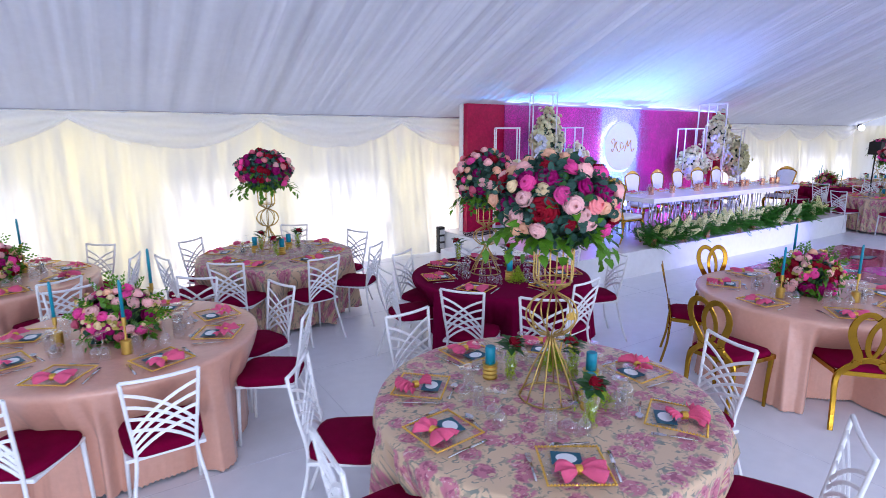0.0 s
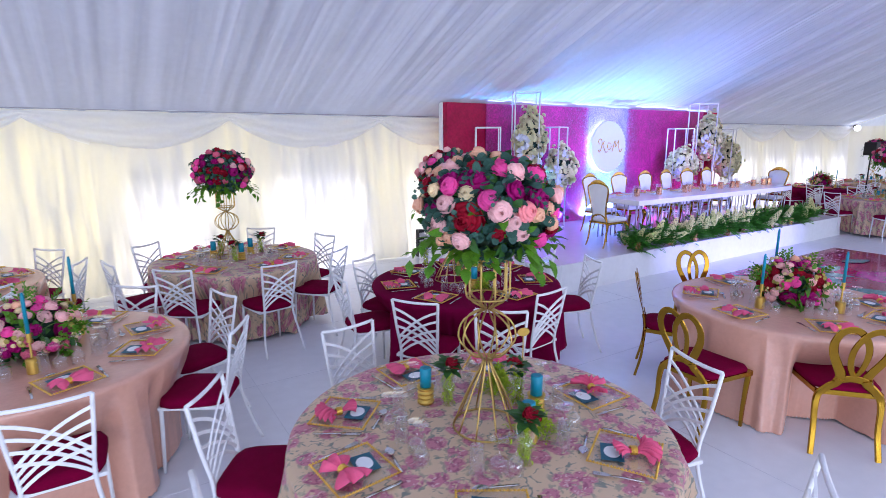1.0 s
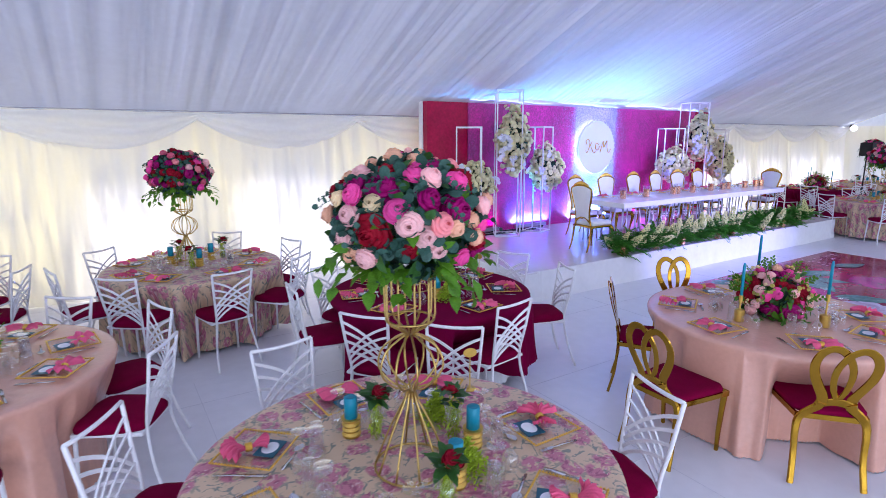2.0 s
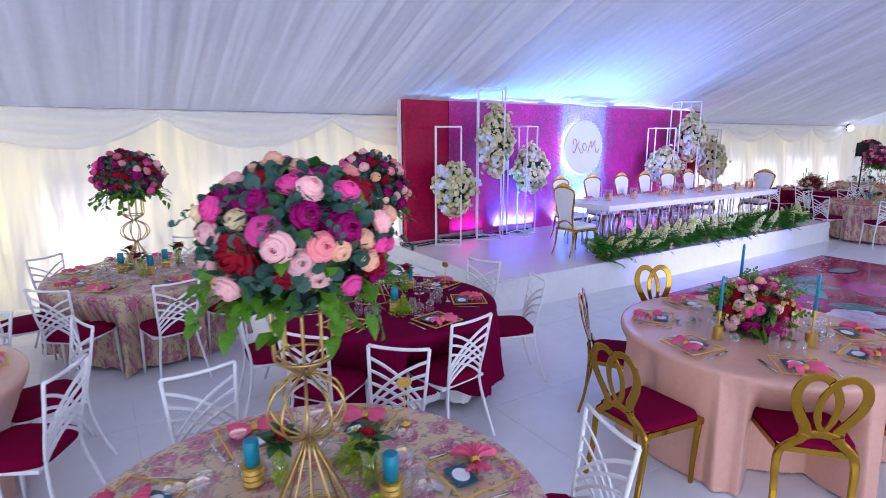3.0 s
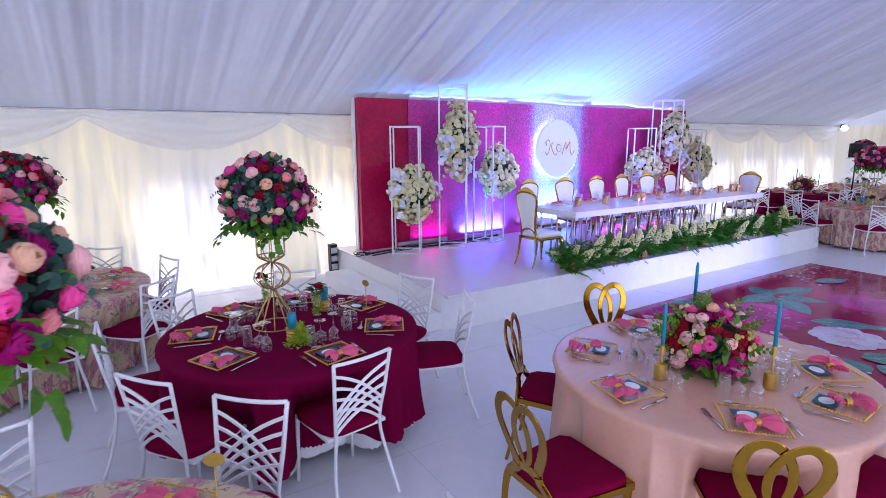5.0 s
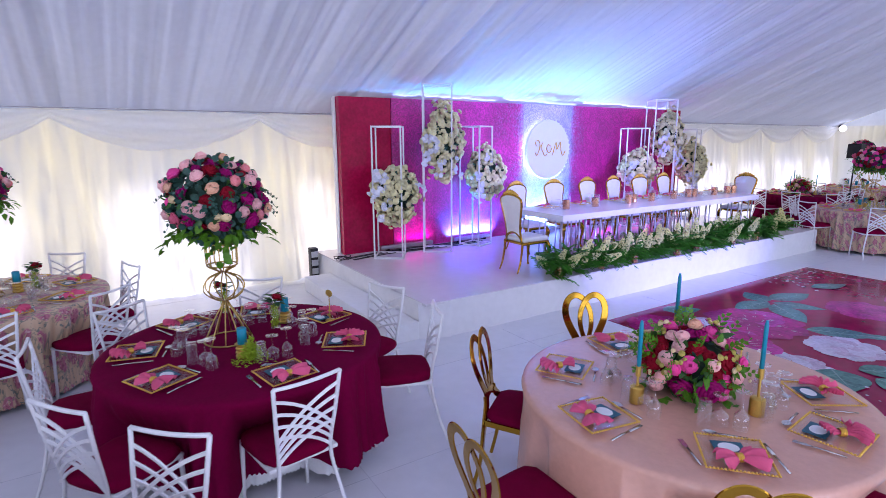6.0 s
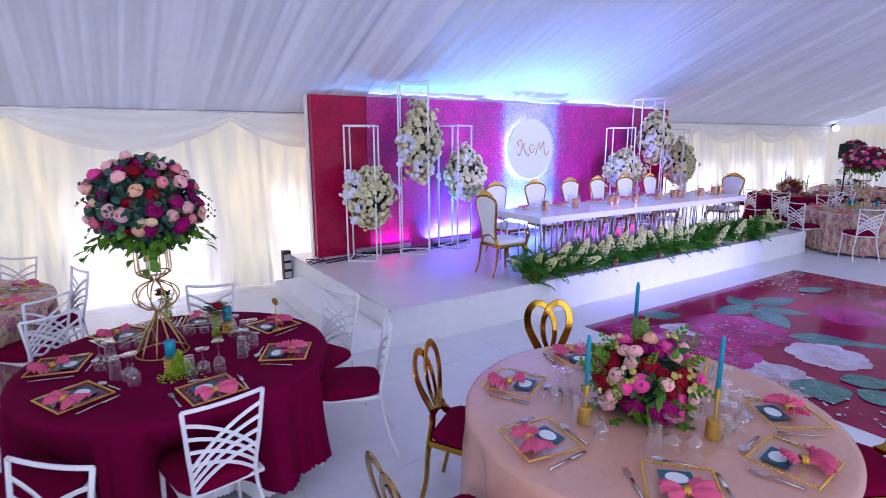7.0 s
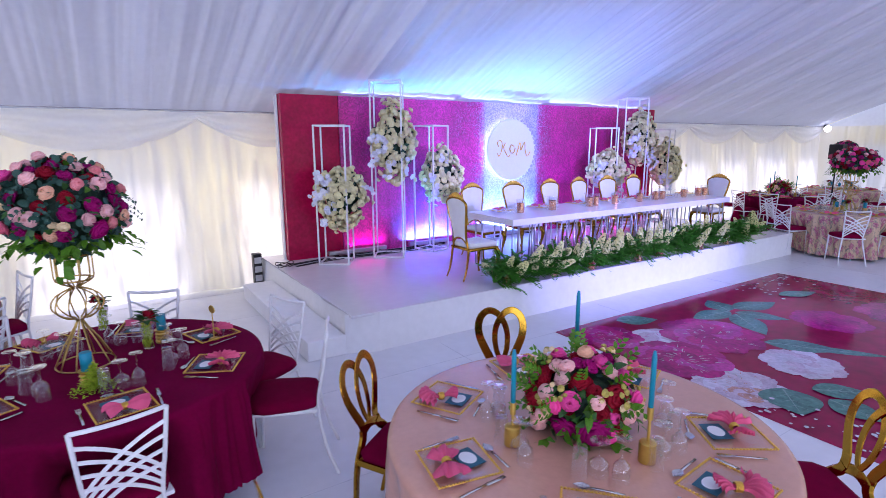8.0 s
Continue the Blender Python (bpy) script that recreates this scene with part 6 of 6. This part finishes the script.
SWASHES = (
    ((-0.30, 0.06), (-0.33, 0.13), (-0.27, 0.17), (-0.22, 0.10), (-0.24, -0.02), (-0.29, -0.10), (-0.33, -0.05)),
    ((-0.15, 0.13), (-0.19, 0.05), (-0.15, -0.03), (-0.09, -0.11), (-0.04, -0.08)),
    ((0.05, 0.06), (-0.02, 0.09), (-0.05, 0.02), (-0.01, -0.05), (0.05, -0.03), (0.07, 0.03)),
    ((0.10, -0.10), (0.14, 0.03), (0.18, 0.13), (0.20, 0.0), (0.25, 0.08), (0.29, 0.13), (0.31, -0.02), (0.36, -0.11), (0.42, -0.03)),
)
for pts in SWASHES:
    bm = bmesh.new()
    line = spline([SC + Vector((x, -0.05, z)) for x, z in pts], 7)
    tube(bm, line, [0.006 + 0.004 * abs(math.sin(2.2 * i / 7)) for i in range(len(line))], 6)
    part("stroke", bm, M_GOLD_TRIM, sign, "curved gold stroke")


def led_bar(x0, x1, y):
    ob = thing("led_bar", "long grey LED light bar lying on the stage", "stage light", "stage lights")
    bm = bmesh.new()
    box(bm, (x0, y - 0.04, ST_Z + 0.025), (x1, y + 0.04, ST_Z + 0.085), 0.008)
    part("housing", bm, M_ALU, ob, smooth=False)
    for x in (x0 + 0.12, x1 - 0.12):
        bm = bmesh.new()
        box(bm, (x - 0.02, y - 0.06, ST_Z), (x + 0.02, y + 0.06, ST_Z + 0.03), 0.003)
        part("foot", bm, M_BLACK, ob, smooth=False)
    return ob


for x0, x1 in ((6.35, 7.3), (7.72, 8.48), (9.4, 10.4), (11.1, 12.0), (12.6, 13.4)):
    led_bar(x0, x1, 8.365)
rng = random.Random(4)
for k in range(5):
    bm = bmesh.new()
    pts = [(5.75 + 0.6 * i + rng.uniform(-0.1, 0.1), 8.33 - 0.05 * k + rng.uniform(-0.04, 0.04) - (0.12 if i < 1 else 0), ST_Z + 0.006) for i in range(5)]
    tube(bm, spline(pts, 5), 0.006, 5)
    cable = mesh_object("cable", bm, M_BLACK)
    tagged(cable, "black power cable lying on the stage", "cable", "cables")
bm = bmesh.new()
for k in range(3):
    tube(bm, spline([(5.62 + 0.09 * math.cos(a + k) * (1 + 0.2 * k), 8.12 + 0.07 * math.sin(a + k), ST_Z + 0.01 + 0.02 * k + 0.015 * math.sin(3 * a)) for a in (i * 0.7 for i in range(10))], 4), 0.006, 5)
tagged(mesh_object("cable", bm, M_BLACK), "black cable in a loose coil at the backdrop's foot", "cable", "cables")

# ---- dance floor ----
dance = structure(new("dance_floor"), "glossy burgundy dance floor printed with huge flowers", "dance floor")
DF_X0, DF_X1, DF_Y0, DF_Y1 = 7.66, 12.55, 0.08, 4.96
M_DF = material("dance_floor_burgundy", (0.27, 0.003, 0.052), 0.10, var=0.4, scale=0.8, spec=0.16)
M_DF_MAG = material("print_magenta", (0.44, 0.010, 0.17), 0.11, var=0.6, scale=2.5, spec=0.16)
M_DF_MAG2 = material("print_dark_magenta", (0.33, 0.006, 0.14), 0.11, var=0.6, scale=3.0, spec=0.16)
M_DF_ROSE = material("print_bright_magenta", (0.52, 0.04, 0.29), 0.11, var=0.5, scale=3.5, spec=0.16)
M_DF_WHITE = material("print_white_petal", (0.60, 0.54, 0.64), 0.11, var=0.28, scale=3, spec=0.16)
M_DF_PALE = material("print_pale_pink", (0.54, 0.42, 0.52), 0.11, var=0.35, scale=5, spec=0.16)
M_DF_PEACH = material("print_peach", (0.50, 0.27, 0.23), 0.11, var=0.5, scale=8, spec=0.16)
M_DF_LEAF = material("print_leaf", (0.085, 0.20, 0.175), 0.11, var=0.6, scale=3, spec=0.16)
M_DF_VEIN = material("print_leaf_vein", (0.20, 0.33, 0.30), 0.11, var=0.2, scale=4, spec=0.16)
bm = bmesh.new()
box(bm, (DF_X0, DF_Y0, 0.0), (DF_X1, DF_Y1, 0.006))
part("panel", bm, M_DF, dance, "glossy burgundy vinyl", False)


def flat_shape(name, outline, z, mat_, label=""):
    bm = bmesh.new()
    n = len(outline)
    c = Vector((sum(p[0] for p in outline) / n, sum(p[1] for p in outline) / n, z))
    vc = bm.verts.new(c)
    clampx, clampy = (lambda v: min(max(v, DF_X0), DF_X1)), (lambda v: min(max(v, DF_Y0), DF_Y1))
    vs = [bm.verts.new((clampx(x), clampy(y), z)) for x, y in outline]
    for i in range(n):
        a, b = vs[i], vs[(i + 1) % n]
        if (a.co - b.co).length > 1e-5:
            f = bm.faces.new((vc, a, b))
            if f.normal.z < 0:
                f.normal_flip()
    bm.normal_update()
    bmesh.ops.recalc_face_normals(bm, faces=bm.faces)
    return part(name, bm, mat_, dance, label, False)


LAYER = itertools.count()


def next_z():
    """Each printed shape lies a hair above the last."""
    return 0.0064 + 0.000012 * next(LAYER)


def printed_petal(cx, cy, ang, length, width, mat_, line, seed):
    """A broad ruffled petal fanning out from (cx, cy), with fine pale strokes."""
    pts = [(cx, cy)]
    c, s_ = math.cos(ang), math.sin(ang)
    for i in range(25):
        t = -1 + i / 12
        r = length * (1 - 0.30 * abs(t) ** 2.5) * (1 + 0.10 * noise.noise((t * 2.2, seed, 0)) + 0.045 * noise.noise((t * 9, seed, 4)))
        w = ang + t * width * 0.5
        pts.append((cx + r * math.cos(w), cy + r * math.sin(w)))
    flat_shape("petal", pts, next_z(), mat_)
    rng = random.Random(seed)
    for k in range(3):
        w = ang + rng.uniform(-0.38, 0.38) * width
        r0, r1 = length * rng.uniform(0.3, 0.55), length * rng.uniform(0.65, 0.92)
        a, b = Vector((cx + r0 * math.cos(w), cy + r0 * math.sin(w))), Vector((cx + r1 * math.cos(w + 0.12), cy + r1 * math.sin(w + 0.12)))
        side = Vector((-(b - a).y, (b - a).x)).normalized() * rng.uniform(0.003, 0.006)
        mid = (a + b) / 2 + side * rng.uniform(-4, 4)
        flat_shape("stroke", [tuple(a), tuple(mid - side), tuple(b), tuple(mid + side)], next_z(), line)


def printed_flower(cx, cy, r, mats, line, seed, n=7, rings=3):
    """Rings of overlapping printed petals, smaller towards the heart."""
    for ring in range(rings):
        f, k = (1.0, 0.72, 0.42)[ring], n - ring
        for i in range(k):
            printed_petal(cx, cy, 2 * math.pi * i / k + ring * 0.6 + seed, r * f, 2 * math.pi / k * 1.45, mats[(ring * 2 + i) % len(mats)], line, seed * 31 + ring * 11 + i)


def printed_leaf(ax, ay, bx, by, width):
    a, b = Vector((ax, ay)), Vector((bx, by))
    d = b - a
    s = Vector((-d.y, d.x)).normalized()
    pts = []
    for i in range(24):
        t = i / 12 if i <= 12 else (24 - i) / 12
        w = width * 0.68 * math.sin(math.pi * t ** 0.8) * (1 if i <= 12 else -1)
        pts.append(tuple(a + d * t + s * w))
    flat_shape("leaf", pts, next_z(), M_DF_LEAF)
    vein = [tuple(a + d * t + s * 0.008 * (1 - t)) for t in (0.02, 0.5, 0.97)] + [tuple(a + d * t - s * 0.008 * (1 - t)) for t in (0.97, 0.5, 0.02)]
    flat_shape("vein", vein, next_z(), M_DF_VEIN)
    for k in range(3):
        for e in (-1, 1):
            t = 0.25 + 0.2 * k
            p, q = a + d * t, a + d * (t + 0.16) + s * e * width * 0.32
            flat_shape("vein", [tuple(p), tuple(q), tuple(p + d * 0.02)], next_z(), M_DF_VEIN)


for a in ((8.53, 4.84, 8.97, 4.60, 0.24), (9.99, 4.31, 10.2, 4.72, 0.26), (10.12, 4.33, 10.85, 4.18, 0.26), (9.99, 4.31, 9.32, 4.37, 0.24), (9.94, 4.21, 9.5, 3.62, 0.26), (10.0, 4.25, 10.25, 3.72, 0.22), (9.26, 3.53, 9.68, 2.95, 0.26), (9.4, 3.3, 9.9, 2.6, 0.12)):
    printed_leaf(*a)
MAGS = (M_DF_MAG, M_DF_MAG2, M_DF_MAG, M_DF_ROSE)
printed_flower(10.6, 3.45, 0.42, (M_DF_MAG2, M_DF_MAG), M_DF_MAG, 5)
printed_flower(11.6, 3.0, 0.55, (M_DF_MAG, M_DF_MAG2), M_DF_MAG, 11)
printed_flower(8.45, 4.2, 0.30, (M_DF_PALE, M_DF_WHITE), M_DF_ROSE, 9, 6, 2)
printed_flower(8.02, 4.53, 0.36, MAGS, M_DF_PALE, 2)
printed_flower(9.0, 3.96, 0.54, MAGS, M_DF_PALE, 1, 8)
printed_flower(8.98, 3.04, 0.36, (M_DF_WHITE, M_DF_WHITE, M_DF_PALE), M_DF_PALE, 3)
printed_flower(8.0, 3.1, 0.40, (M_DF_WHITE, M_DF_PALE), M_DF_PEACH, 8)
printed_flower(7.93, 2.98, 0.16, (M_DF_PEACH, M_DF_PALE), M_DF_WHITE, 4, 6, 2)
printed_flower(8.14, 3.74, 0.46, MAGS, M_DF_PALE, 6, 8)
printed_flower(10.4, 1.3, 0.8, (M_DF_WHITE, M_DF_PEACH), M_DF_PALE, 7, 9)
for a in ((8.27, 2.88, 7.9, 2.56, 0.34), (8.45, 2.73, 8.78, 2.42, 0.22), (8.37, 2.57, 8.30, 2.16, 0.24), (11.2, 4.3, 11.8, 4.1, 0.2), (11.3, 2.4, 11.9, 2.0, 0.3), (9.4, 1.6, 9.0, 1.2, 0.3)):
    printed_leaf(*a)
rng = random.Random(12)
for i in range(60):
    x, y, r = DF_X0 + abs(rng.gauss(0.12, 0.16)), rng.uniform(1.6, 2.85), rng.uniform(0.008, 0.02)
    if x > DF_X0 + 0.03:
        flat_shape("dot", [(x + r * math.cos(a), y + r * math.sin(a)) for a in (i * 0.785 for i in range(8))], next_z(), M_DF_WHITE)
for i in range(40):
    x, y, r = rng.uniform(11.0, 12.4), 4.85 - abs(rng.gauss(0, 0.25)), rng.uniform(0.01, 0.03)
    flat_shape("dot", [(x + r * math.cos(a), y + r * math.sin(a)) for a in (i * 0.785 for i in range(8))], next_z(), M_DF_WHITE)

# ---- far end ----
spk = thing("loudspeaker", "black loudspeaker box on a slim tripod stand", "loudspeaker")
bm = bmesh.new()
box(bm, (18.87, 6.71, 1.62), (19.13, 7.01, 1.98), 0.02)
part("cabinet", bm, M_BLACK, spk, smooth=False)
bm = bmesh.new()
tube(bm, [(19, 6.86, 0.3), (19, 6.86, 1.62)], 0.018, 8)
part("pole", bm, M_BLACK, spk)
for k in range(3):
    a = k * 2.094 + 0.4
    bm = bmesh.new()
    tube(bm, [(19, 6.86, 0.75), (19 + 0.5 * math.cos(a), 6.86 + 0.5 * math.sin(a), 0.0)], 0.012, 6)
    part("leg", bm, M_BLACK, spk)
spot = thing("spotlight", "black clamp spotlight with a lit white lens", "spotlight")
bm = bmesh.new()
tube(bm, [(23.42, 9.0, 2.5), (23.3, 8.9, 2.44)], 0.07, 10)
part("housing", bm, M_BLACK, spot)
bm = bmesh.new()
bmesh.ops.create_icosphere(bm, subdivisions=2, radius=0.1, matrix=Matrix.Translation((23.14, 8.82, 2.43)))
part("lens", bm, glow_material("spot_lens", (0.95, 0.95, 1.0), 6.0), spot, "glowing white globe")
bm = bmesh.new()
box(bm, (23.38, 8.93, 2.36), (23.42, 9.03, 2.56), 0.005)
part("bracket", bm, M_BLACK, spot, smooth=False)

# table number stands and small things on the cloths
for x, y, turn in ((4.11, 4.66, 72), (2.62, 2.72, 22)):
    nb = thing("card_stand", "slim gold stem with an oval plate on a round foot", "card holder", "card holders")
    nb.matrix_basis = pose(x, y, TOP, 0, 0, -turn)
    bm = bmesh.new()
    lathe(bm, [(0, 0), (0.035, 0), (0.033, 0.006), (0.004, 0.009), (0.003, 0.19), (0, 0.19)], 16)
    part("stem", bm, M_GOLD_SATIN, nb)
    bm = bmesh.new()
    lathe(bm, [(0, -0.003), (0.036, -0.003), (0.038, 0.0), (0.036, 0.003), (0, 0.003)], 20)
    bmesh.ops.rotate(bm, matrix=Matrix.Rotation(math.pi / 2, 3, "X"), verts=bm.verts)
    bmesh.ops.scale(bm, vec=(1, 1, 0.72), verts=bm.verts)
    bmesh.ops.translate(bm, vec=(0, 0, 0.212), verts=bm.verts)
    part("plate", bm, M_GOLD_SATIN, nb, "small oval gold plate", False)
for cx, cy, seed in ((3.42, 4.2, 3), (2.18, 2.12, 8), (2.3, 2.55, 5)):
    rng = random.Random(seed)
    bm = bmesh.new()
    for i in range(900):
        a, r = rng.uniform(0, 6.28), abs(rng.gauss(0, 0.05))
        leaf(bm, (cx + r * math.cos(a), cy + r * math.sin(a), TOP + 0.004 + max(0, 0.15 - r * 1.6) * rng.random()), [rng.uniform(-1, 1), rng.uniform(-1, 1), rng.uniform(0, 1)], (0, 0, 1), rng.uniform(0.015, 0.03), rng.uniform(0.006, 0.011), 0.4)
    tagged(mesh_object("moss_clump", bm, M_MOSS), "clump of lime green moss on the cloth", "moss", "moss clumps", "stuff")

case = thing("equipment_case", "small black and grey equipment case beside the backdrop", "case")
bm = bmesh.new()
box(bm, (5.345, 8.70, 0.0), (5.465, 8.82, 0.50), 0.01)
part("case_body", bm, M_BLACK, case, smooth=False)
for k in range(3):
    bm = bmesh.new()
    box(bm, (5.355, 8.688, 0.10 + 0.13 * k), (5.455, 8.702, 0.19 + 0.13 * k), 0.004)
    part("panel", bm, M_ALU, case, "grey metal panel", False)
